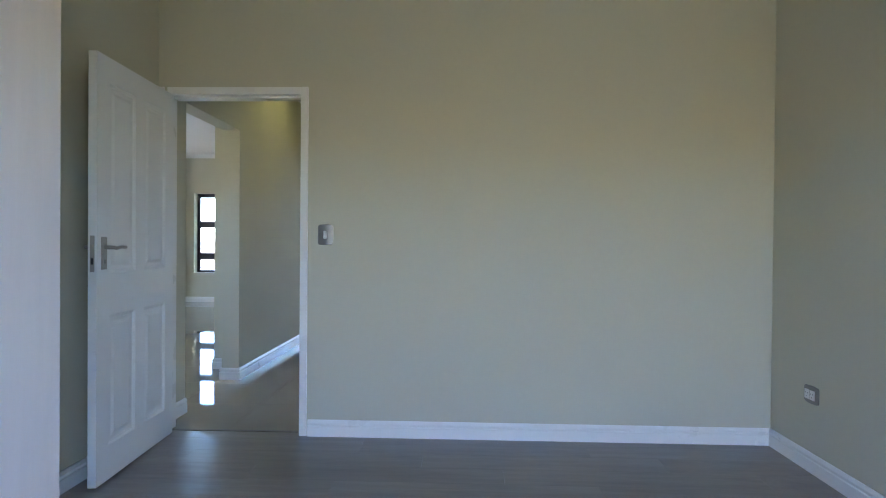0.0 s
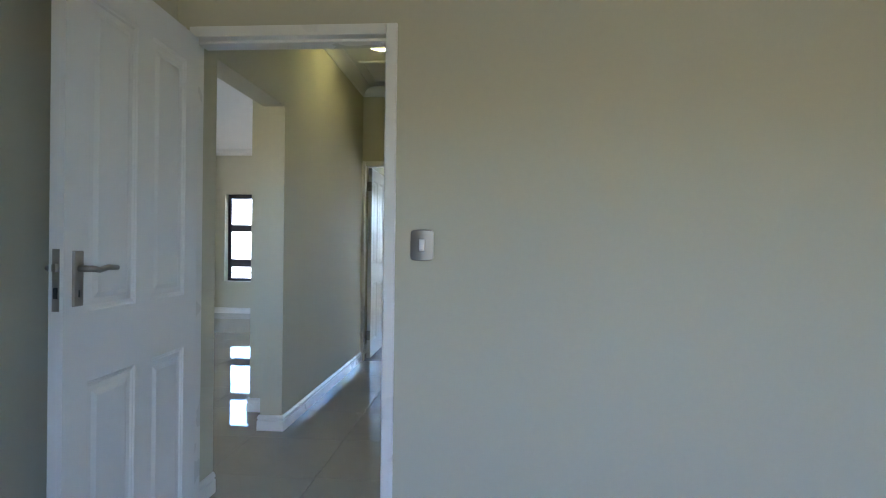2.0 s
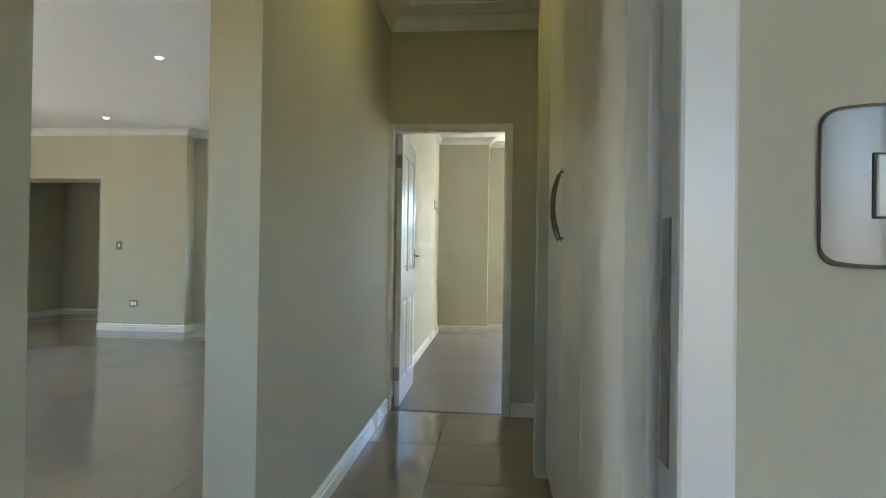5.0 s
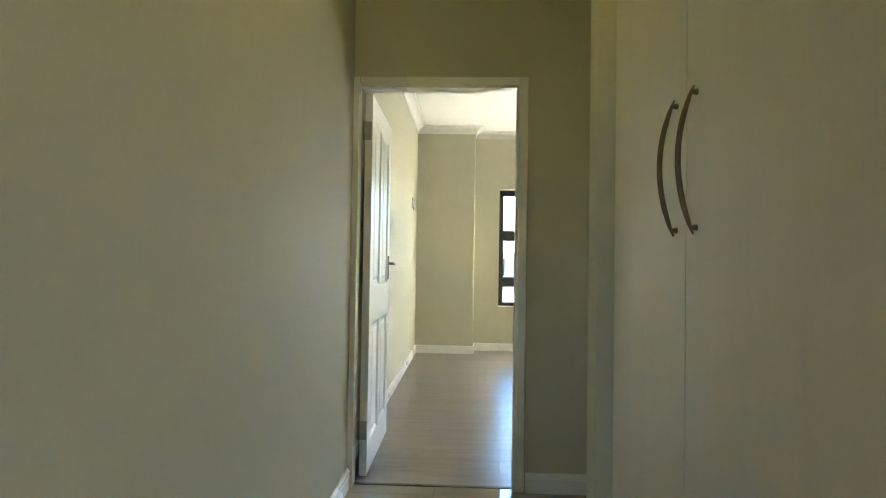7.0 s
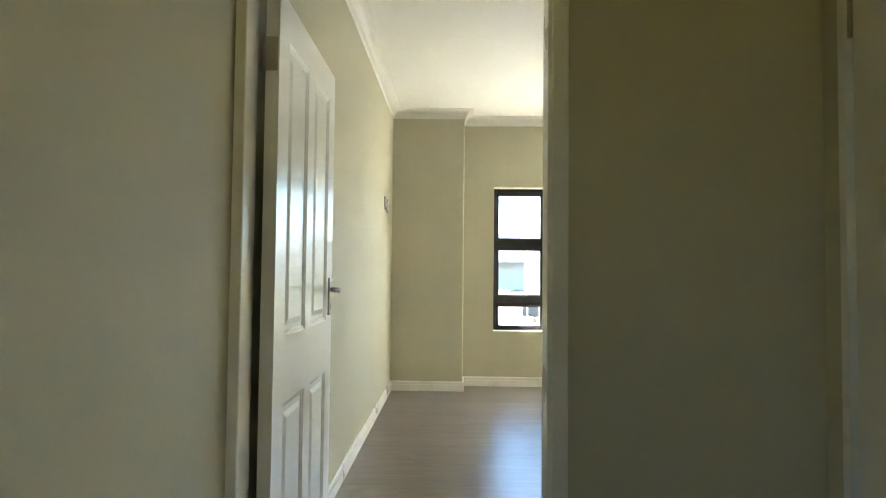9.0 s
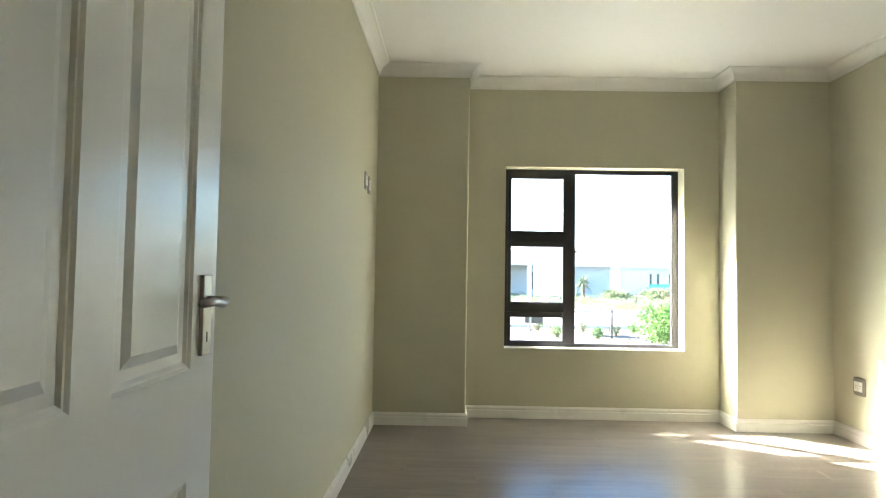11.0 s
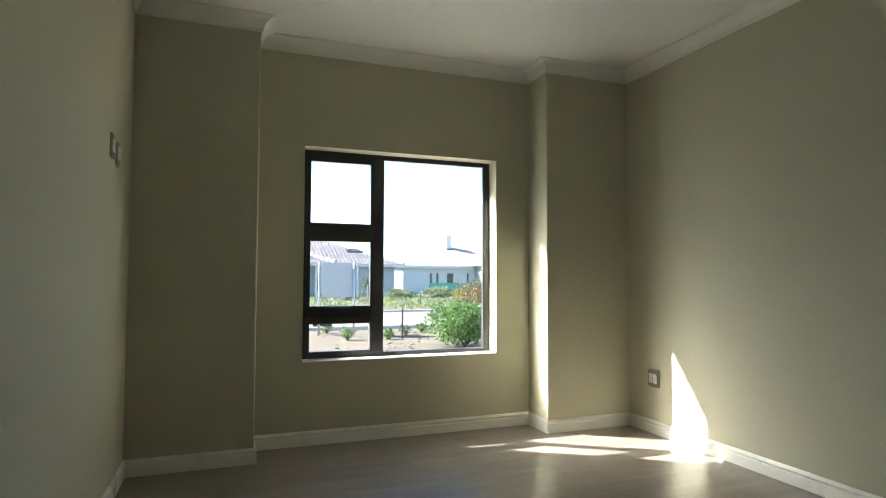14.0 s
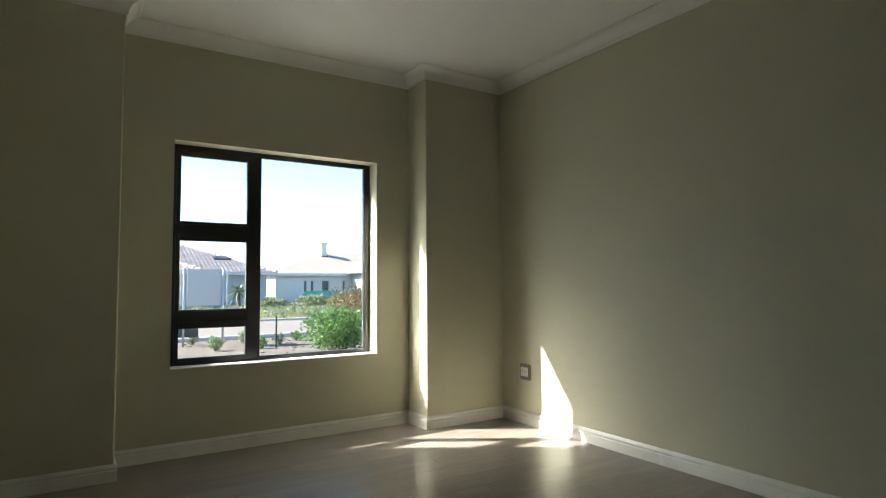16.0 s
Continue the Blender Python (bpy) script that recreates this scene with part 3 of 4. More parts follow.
# ---- windows ----
def window(name, x0, x1, z0, z1, y, label, split=None, rows=(), glazed=True):
    """Black aluminium frame with a left column of casements and one wide fixed pane; y: its inner face."""
    w = thing(name, pose((x0 + x1) / 2, y, z0), label, "window", kind="structure")
    ox, oz = (x0 + x1) / 2, z0

    def bar(nm, a, b, c, d, p, y0=0.0, y1=0.04, m=M_ALU, bv=0.003):
        return part(nm, boxes((a - ox, b - ox, y0, y1, c - oz, d - oz), bevel=bv), m, p)
    o = 0.035
    bar("frame_stile", x0, x0 + o, z0, z1, w)
    bar("frame_stile", x1 - o * 1.3, x1, z0, z1, w)
    bar("frame_rail", x0 + o, x1 - o * 1.3, z1 - o, z1, w)
    bar("frame_rail", x0 + o, x1 - o * 1.3, z0, z0 + o, w)
    m0, m1 = split
    bar("mullion", m0, m1, z0 + o, z1 - o, w)
    zs = [z1 - o] + [z for r in rows for z in r] + [z0 + o]
    for (a, b) in rows:
        bar("transom", x0 + o, m0, b, a, w, 0.004, 0.036)
    for k in range(0, len(zs), 2):
        top, bot = zs[k], zs[k + 1]
        s = part("sash", boxes((x0 + o - ox, x0 + o + 0.028 - ox, -0.008, 0.03, bot - oz, top - oz), (m0 - 0.02 - ox, m0 - ox, -0.008, 0.03, bot - oz, top - oz), (x0 + o + 0.028 - ox, m0 - 0.02 - ox, -0.008, 0.03, top - 0.045 - oz, top - oz), (x0 + o + 0.028 - ox, m0 - 0.02 - ox, -0.008, 0.03, bot - oz, bot + 0.02 - oz), bevel=0.0025), M_ALU, w)
        if not glazed:
            continue
        g = part("pane", boxes((x0 + o + 0.02 - ox, m0 - 0.012 - ox, 0.018, 0.022, bot + 0.012 - oz, top - 0.035 - oz)), M_GLASS, s)
        g.visible_shadow = False
        if k < 4:
            part("stay", tube([((x0 + m0) / 2 - 0.09 - ox, -0.012, bot + 0.012 - oz), ((x0 + m0) / 2 + 0.09 - ox, -0.012, bot + 0.010 - oz)], 0.005, 8), M_ALU, s, smooth=True)
    part("bead", boxes((m1 - ox, m1 + 0.012 - ox, 0.0, 0.03, z0 + o - oz, z1 - o - oz), (x1 - o * 1.3 - 0.012 - ox, x1 - o * 1.3 - ox, 0.0, 0.03, z0 + o - oz, z1 - o - oz), bevel=0.002), M_ALU, w)
    if not glazed:
        return w
    g = part("pane", boxes((m1 + 0.004 - ox, x1 - o * 1.3 - 0.004 - ox, 0.012, 0.016, z0 + o - 0.004 - oz, z1 - o + 0.004 - oz)), M_GLASS, w)
    g.visible_shadow = False
    return w


window("window_1", WX0, WX1, WZ0, WZ1, WIN_Y + 0.13, "black aluminium window with casements and a wide fixed pane", (0.047, 0.121), ((1.558, 1.486), (0.942, 0.876)))
window("window_2", LW[0] + 0.002, LW[1], LW[2], LW[3], LV_Y + 0.13, "black aluminium living room window", (-4.27, -4.19), ((1.545, 1.48), (0.93, 0.86)))
# frame of the added south opening, unseen and left without panes
window("added_window", -3.3, -2.1, 1.1, 2.1, -1.12, "unseen black frame without panes in the added sky light opening", (-2.78, -2.73), ((1.6, 1.54),), glazed=False)
window("window_3", -0.45, 1.95, -0.01, 2.10, B1_BACK - 0.18, "black aluminium double door frame, folded open", (0.5, 0.57), ((1.0, 0.93),), glazed=False)
solid("window_sill", boxes((WX0 + 0.002, WX1 - 0.002, WIN_Y + 0.002, WIN_Y + 0.128, WZ0 - 0.002, WZ0 + 0.006), bevel=0.002), M_TRIM, "white plastered inner sill of the bedroom window", "window sill")
solid("window_sill", boxes((LW[0] + 0.004, LW[1] - 0.002, LV_Y + 0.002, LV_Y + 0.128, LW[2] - 0.002, LW[2] + 0.006), bevel=0.002), M_TRIM, "white plastered inner sill of the living room window", "window sill")


# ---- built-in cupboards ----
def bow_handle(at, label):
    h = thing("bow_handle", at, label, "handle", group="cupboard handles")
    n = 18
    pts, rad = [], []
    for k in range(n + 1):
        s = k / n
        z = (s - 0.5) * 0.298
        pts.append((-0.007 - 0.031 * math.sin(math.pi * s) ** 0.85, 0, z))
        rad.append(0.0022 + 0.0034 * min(1.0, 2.6 * math.sin(math.pi * s)) ** 0.8)
    part("grip", tube(pts, rad, 10, 1.0), M_BRONZE, h, "dark antique bronze bow grip", smooth=True)
    for s in (-1, 1):
        part("foot", tube([(0.002, 0, s * 0.136), (-0.005, 0, s * 0.136), (-0.012, 0, s * 0.137)], [0.0070, 0.0058, 0.0046], 10), M_BRONZE, h, smooth=True)
    part("grip_ridge", tube([(p[0] - 0.0044, 0, p[2]) for p in pts[3:-3]], 0.0020, 6), M_BRONZE, h, smooth=True)
    return h


def cupboard(name, x_front, x_back, y0, y1, leaves, label, top=2.40, group="", board=M_CUP):
    """Tall unit against a wall; its doors stand in the plane x_front and face +x or -x."""
    s = 1 if x_front > x_back else -1
    c = thing(name, pose((x_front + x_back) / 2, (y0 + y1) / 2, 0), label, "cupboard", group)
    ox, oy = (x_front + x_back) / 2, (y0 + y1) / 2
    fx = x_front - s * 0.019
    part("carcass", boxes((min(x_back, fx) - ox, max(x_back, fx) - ox, y0 - oy, y1 - oy, 0.0, CEIL - 0.01)), board, c)
    w = (y1 - y0) / leaves
    for k in range(leaves):
        a, b = y0 + k * w + 0.0015 - oy, y0 + (k + 1) * w - 0.0015 - oy
        part("cupboard_door", boxes((min(fx, x_front) + (0.001 if s > 0 else 0) - ox, max(fx, x_front) - (0 if s > 0 else 0.001) - ox, a, b, 0.06, top - 0.003), bevel=0.0012), board, c)
        part("top_door", boxes((min(fx, x_front) + (0.001 if s > 0 else 0) - ox, max(fx, x_front) - (0 if s > 0 else 0.001) - ox, a, b, top + 0.003, CEIL - 0.02), bevel=0.0012), board, c)
    return c


cupboard("cupboard", CUP_X, 0.195, 1.405, 2.58, 2, "tall pale woodgrain passage cupboard with bronze bow handles", group="passage cupboards")
cupboard("cupboard", CUP_X, 0.195, 0.14, 1.403, 2, "tall pale woodgrain passage cupboard, plain closed doors", group="passage cupboards")
bow_handle(pose(CUP_X, 1.935, 1.364), "dark antique bronze bow handle on a cupboard door")
bow_handle(pose(CUP_X, 2.045, 1.364), "dark antique bronze bow handle on a cupboard door")
cupboard("wardrobe", -0.86, B1_L + 0.004, -4.27, -1.70, 4, "tall pale woodgrain built-in wardrobe beside the open door", board=M_WARD)


# ---- wall plates and ceiling lamps ----
def plate(name, at, w, h, label, kind):
    p = thing(name, at, label, kind)
    part("cover", rounded_plate(w, h, 0.012, 0.011, 0.02), M_PLATE, p, smooth=False)
    if kind == "light switch":
        part("rocker", boxes((-0.011, 0.011, -0.0145, -0.008, -0.023, 0.023), bevel=0.0015), M_WHITE, p, "white rocker")
        part("rocker_surround", boxes((-0.0128, 0.0128, -0.0122, -0.008, -0.0248, 0.0248), bevel=0.001), M_DARK, p)
        part("mark", boxes((-0.005, 0.005, -0.0150, -0.0143, -0.0195, -0.0180)), M_DARK, p)
    else:
        for x in (-w * 0.19, w * 0.17):
            b = part("outlet", boxes((x - w * 0.15, x + w * 0.15, -0.0145, -0.009, -h * 0.27, h * 0.27), bevel=0.0015), M_WHITE, p, "white outlet module")
            for dx, dz in ((-0.007, 0.006), (0.007, 0.006), (0, -0.010)):
                part("pin_hole", boxes((x + dx - 0.0025, x + dx + 0.0025, -0.0150, -0.0140, dz - 0.0025, dz + 0.0025)), M_DARK, b)
    return p


plate("light_switch", pose(-0.432, 0.0, 1.214), 0.092, 0.125, "champagne light switch plate with one white rocker", "light switch")
plate("wall_socket", pose(B1_R, -0.40, 0.40, 0, 0, 90 + 180), 0.125, 0.092, "champagne double socket plate low on the wall", "socket")
plate("wall_socket", pose(B2_R, 7.81, 0.415, 0, 0, 270), 0.125, 0.132, "champagne double socket plate beside the sun patch", "socket")
plate("wall_plate", pose(B2_L, 7.47, 1.83, 0, 0, 90), 0.10, 0.125, "champagne television plate high on the wall", "socket")
plate("wall_plate", pose(B2_L, 7.63, 1.82, 0, 0, 90), 0.10, 0.125, "champagne aerial plate high on the wall", "socket")
plate("wall_socket", pose(-5.80, LV_COL_Y, 0.39), 0.125, 0.10, "champagne socket plate on the living room wall", "socket")
plate("light_switch", pose(-6.03, LV_COL_Y, 1.21), 0.092, 0.125, "champagne light switch plate in the living room", "light switch")


def bowl_light(at, label, glass):
    b = thing("ceiling_light", at, label, "ceiling light", group="lit ceiling bowls")
    part("base", lathe([(0.10, 0.0), (0.10, -0.018), (0.085, -0.022)], 32), M_WHITE, b, smooth=False)
    out = [(0.164 * math.sin(radians(a)), -0.012 - 0.106 * math.cos(radians(a))) for a in (90, 80, 65, 50, 35, 20, 8, 1)]
    part("bowl", lathe(out, 40), glass, b, "glowing opal glass bowl", smooth=True)
    for a in (30, 150, 270):
        x, y = 0.166 * math.cos(radians(a)), 0.166 * math.sin(radians(a))
        part("clip", tube([(x, y, -0.002), (x * 1.02, y * 1.02, -0.014), (x * 0.96, y * 0.96, -0.026)], 0.005, 8), M_NICK, b, smooth=True)
    return b


bowl_light(pose(-1.02, 2.20, CEIL + 0.002), "lit opal glass bowl on the passage ceiling", M_BOWL)
bowl_light(pose(0.20, 6.30, CEIL), "softly lit opal glass bowl on the bedroom ceiling", M_BOWL2)
for x, y in ((-3.72, 4.45), (-5.8, 6.69)):
    d = thing("downlight", pose(x, y, CEIL + 0.004), "small recessed downlight in the living room ceiling", "downlight", group="living room downlights")
    part("ring", lathe([(0.042, 0.0), (0.042, -0.004), (0.030, -0.006), (0.026, -0.001)], 24), M_NICK, d)
    part("lamp", lathe([(0.025, -0.002), (0.001, -0.003)], 24), M_SPOT, d, "small lit lamp")
hatch = thing("ceiling_hatch", pose(-1.0, 3.15, CEIL + 0.002), "white ceiling hatch with a raised frame", "ceiling hatch")
for dim in ((-0.35, 0.35, -0.32, -0.28), (-0.35, 0.35, 0.28, 0.32), (-0.35, -0.31, -0.28, 0.28), (0.31, 0.35, -0.28, 0.28)):
    part("hatch_frame", boxes((*dim, -0.016, 0.001), bevel=0.002), M_CORN, hatch)
part("hatch_panel", boxes((-0.31, 0.31, -0.28, 0.28, -0.006, 0.001)), M_CEIL, hatch)
solid("door_stop", boxes((B2_R - 0.075, B2_R - 0.016, 7.225, 7.26, 0.045, 0.085), bevel=0.006), M_WHITE, "white plastic door stop on the skirting", "door stop", kind="thing")

# ---- outside ----
GZ = -0.30
bm = bmesh.new()
bmesh.ops.create_grid(bm, x_segments=1, y_segments=1, size=2500)
bmesh.ops.translate(bm, verts=bm.verts, vec=(0, 0, GZ))
solid("ground", bm, M_SOIL, "dry sandy garden soil reaching to the horizon", "ground")
# reflector slab hidden below the sill, added to brighten the second bedroom
solid("bounce_paving", boxes((-1.6, 4.5, 8.73, 14.2, GZ - 0.05, GZ + 0.06)), M_BOUNCE_PALE, "unseen pale slab below the sill, added to reflect sun indoors", "paving")
# unseen ground slab, added to colour the bounce into the first bedroom
solid("bounce_yard", boxes((-14, 12, -11.5, -4.56, GZ - 0.05, GZ + 0.02)), M_BOUNCE_YARD, "unseen olive ground added behind the house to tint its bounced light", "lawn")
# unseen wall, added to hide low sky and warm the first bedroom's upper wall
solid("sky_block_wall", boxes((-14, 12, -11.7, -11.5, GZ - 0.05, 2.45)), M_BOUNCE_WALL, "unseen ochre wall added to block low sky and bounce warm light", "wall")
solid("road", boxes((-80, 120, 20.3, 27.2, GZ - 0.05, GZ + 0.02)), M_ROAD, "sunbleached road beyond the garden", "road")
for y in (20.15, 27.2):
    solid("kerb", boxes((-80, 120, y, y + 0.15, GZ - 0.05, GZ + 0.10), bevel=0.02), M_KERB, "concrete kerb along the road", "kerb")


def clump(bm, rng, c, r, count, size, low=-1.0, thin=0.45):
    """Many small pointed leaves around an uneven ball."""
    for _ in range(count):
        d = Vector((rng.gauss(0, 1), rng.gauss(0, 1), rng.gauss(0, 1))).normalized()
        if d.z < low:
            d.z = -d.z
        k = rng.uniform(0.62, 1.02) * (0.82 + 0.30 * noise.noise(d * 2.2 + Vector(c)))
        p = Vector(c) + Vector((d.x * r[0], d.y * r[1], d.z * r[2])) * k
        a = (d + Vector((rng.gauss(0, 0.6), rng.gauss(0, 0.6), rng.gauss(0.3, 0.6)))).normalized()
        b = a.cross(Vector((rng.gauss(0, 1), rng.gauss(0, 1), rng.gauss(0, 1)))).normalized()
        s = size * rng.uniform(0.6, 1.3)
        bm.faces.new([bm.verts.new(q) for q in (p, p + a * s * 0.5 + b * s * thin * 0.5, p + a * s, p + a * s * 0.5 - b * s * thin * 0.5)])


def bush(name, x, y, r, h, leaf, count, size, label, seed, category="bush", group=""):
    rng = random.Random(seed)
    b = thing(name, pose(x, y, GZ), label, category, group)
    for k in range(4):
        a = 2.4 * k + seed
        part("stem", tube([(0, 0, -0.05), (0.18 * r * math.cos(a), 0.18 * r * math.sin(a), h * 0.35), (0.5 * r * math.cos(a), 0.5 * r * math.sin(a), h * 0.7)], [0.02, 0.014, 0.006], 6), M_BARK, b)
    bm = bmesh.new()
    for k in range(7):
        a, q = 2.39996 * k, r * 0.45 * math.sqrt(k / 7)
        clump(bm, rng, (q * math.cos(a), q * math.sin(a), h * (0.42 + 0.16 * rng.random())), (r * 0.62, r * 0.62, h * 0.45), count // 7, size)
    part("foliage", bm, leaf, b)
    return b


bush("round_bush", 3.75, 15.6, 0.95, 1.02, M_LEAF, 5200, 0.085, "dense round green garden bush outside the window", 1)
bush("rust_bush", 5.9, 19.6, 1.1, 1.45, M_RED, 2600, 0.09, "rust-red garden shrub behind the green bush", 2)
rng = random.Random(5)
for i, (x, y) in enumerate(((1.46, 19.3), (1.65, 17.6), (2.59, 19.0), (2.62, 17.5), (3.27, 18.3), (3.9, 18.9), (0.2, 18.0))):
    bush("small_shrub", x, y, 0.13 + 0.07 * rng.random(), 0.22 + 0.10 * rng.random(), M_LEAF if i % 2 else M_LEAF2, 260, 0.06, "small young shrub in the dry garden bed", 10 + i, "shrub", "young shrubs")
verge = bmesh.new()
for k in range(520):
    x, y = rng.uniform(-4, 30), rng.uniform(28.2, 41.5)
    s = rng.uniform(0.25, 0.6)
    clump(verge, rng, (x, y, GZ + s * 0.2), (s * 1.3, s * 1.1, s * 0.6), 60, 0.12, -0.1)
solid("verge_plants", verge, M_LEAF2, "grey-green low plants on the verge across the road", "plants", kind="stuff")
verge = bmesh.new()
for k in range(170):
    x, y = rng.uniform(-4, 30), rng.uniform(27.5, 36.0)
    s = rng.uniform(0.15, 0.35)
    clump(verge, rng, (x, y, GZ + s * 0.3), (s * 1.8, s * 1.2, s * 0.6), 40, 0.10, -0.1)
solid("verge_flowers", verge, M_LEAF3, "yellow-green ground cover along the road", "plants", kind="stuff")
for i, (x, y, r, h) in enumerate(((11.2, 37.6, 1.3, 0.85), (14.2, 37.9, 1.5, 0.9), (16.8, 36.0, 1.4, 1.3), (8.9, 38.0, 1.0, 0.7), (19.2, 38.0, 1.4, 1.25), (12.6, 36.2, 1.2, 0.7))):
    bush("verge_bush", x, y, r, h, (M_LEAF2, M_LEAF, M_LEAF3)[i % 3], 1500, 0.17, "loose green bush on the far verge", 30 + i, "bush", "far bushes")
litter = bmesh.new()
for k in range(3200):
    x, y, s = rng.uniform(-2.5, 7.5), rng.uniform(12.5, 20.1), rng.uniform(0.015, 0.06)
    v = [bm_v for bm_v in bmesh.ops.create_icosphere(litter, subdivisions=1, radius=s, matrix=Matrix.Translation((x, y, GZ + s * 0.2)) @ Matrix.Diagonal((1, rng.uniform(0.6, 1.2), 0.5, 1)))["verts"]] if k < 240 else None
    if v is None:
        a = rng.uniform(0, 6.28)
        p, q = Vector((x, y, GZ + 0.006)), Vector((math.cos(a), math.sin(a), rng.uniform(0, 0.3))) * s * 1.5
        n_ = Vector((-q.y, q.x, 0)) * 0.3
        litter.faces.new([litter.verts.new(w) for w in (p, p + q * 0.5 + n_, p + q, p + q * 0.5 - n_)])
solid("bed_litter", litter, M_BARK, "bark chips, dry leaves and stones on the bed", "mulch", kind="stuff")

# aloe with a bare stem
aloe = thing("tree_aloe", pose(6.7, 37.0, GZ), "tree aloe with a rosette of long grey-green leaves", "aloe")
part("trunk", tube([(0, 0, -0.1), (0.05, 0, 0.5), (0.0, 0, 1.15)], [0.13, 0.10, 0.09], 10), M_BARK, aloe)
for k in range(34):
    a, e = 2.39996 * k, radians(70 - 105 * (k / 34))
    d = Vector((math.cos(a), math.sin(a), 0))
    ln = 0.85
    pts = [d * (ln * t * math.cos(e)) + Vector((0, 0, 1.1 + ln * t * math.sin(e) - 0.35 * t * t)) for t in (0, 0.3, 0.6, 0.85, 1.0)]
    part("leaf", tube([tuple(p) for p in pts], [0.05, 0.055, 0.04, 0.02, 0.004], 5, 0.35), M_LEAF2, aloe)

# sign seen from behind, with its board on two posts
sign = thing("sign_board", pose(1.67, 18.9, GZ), "grey sheet-metal sign seen from behind on two posts", "sign")
part("board", boxes((-0.40, 0.42, 0.03, 0.05, 0.95, 1.82), bevel=0.004), M_SIGN, sign)
for x in (-0.48, 0.40):
    part("post", tube([(x, 0, -0.2), (x, 0, 1.84)], 0.028, 10), M_POST, sign, smooth=True)
part("side_rail", boxes((-0.56, -0.52, 0.0, 0.03, 0.95, 1.80), (0.48, 0.52, 0.0, 0.03, 0.95, 1.80), bevel=0.003), M_POST, sign)
part("lower_board", boxes((-0.62, -0.14, 0.03, 0.045, 0.22, 0.50), bevel=0.003), M_DARK, sign, "small dark board")
for x, y in ((2.95, 17.5), (7.6, 30.2)):
    st = thing("stake", pose(x, y, GZ), "thin dark garden stake", "stake", "garden stakes")
    part("pole", tube([(0, 0, -0.1), (0, 0, 0.72)], 0.020, 8), M_DARK, st)


# ---- houses across the road ----
def hip_roof(x0, x1, y0, y1, z, pitch, over=0.5):
    x0, x1, y0, y1 = x0 - over, x1 + over, y0 - over, y1 + over
    h = (y1 - y0) / 2
    top = z + h * math.tan(radians(pitch))
    bm = bmesh.new()
    v = [bm.verts.new(p) for p in ((x0, y0, z), (x1, y0, z), (x1, y1, z), (x0, y1, z), (x0 + h, y0 + h, top), (x1 - h, y0 + h, top))]
    for f in ((0, 1, 5, 4), (1, 2, 5), (2, 3, 4, 5), (3, 0, 4), (3, 2, 1, 0)):
        bm.faces.new([v[i] for i in f])
    return bm, (x0, x1, y0, y1, z, h, top)


def ridge_caps(roof, a, b, m, at=None):
    """Half-round cap tiles laid up a hip, each lapping the one below."""
    a, b = Vector(a), Vector(b)
    n = int((b - a).length / 0.42)
    d = (b - a) / n
    me = mesh_of("ridge_cap", tube([tuple(-d * 0.08), tuple(d * 1.02)], [0.17, 0.11], 8), m)
    for k in range(n):
        o = new("ridge_cap", me)
        o.parent = roof
        o.matrix_basis = (at or Matrix()) @ Matrix.Translation(a + d * k)


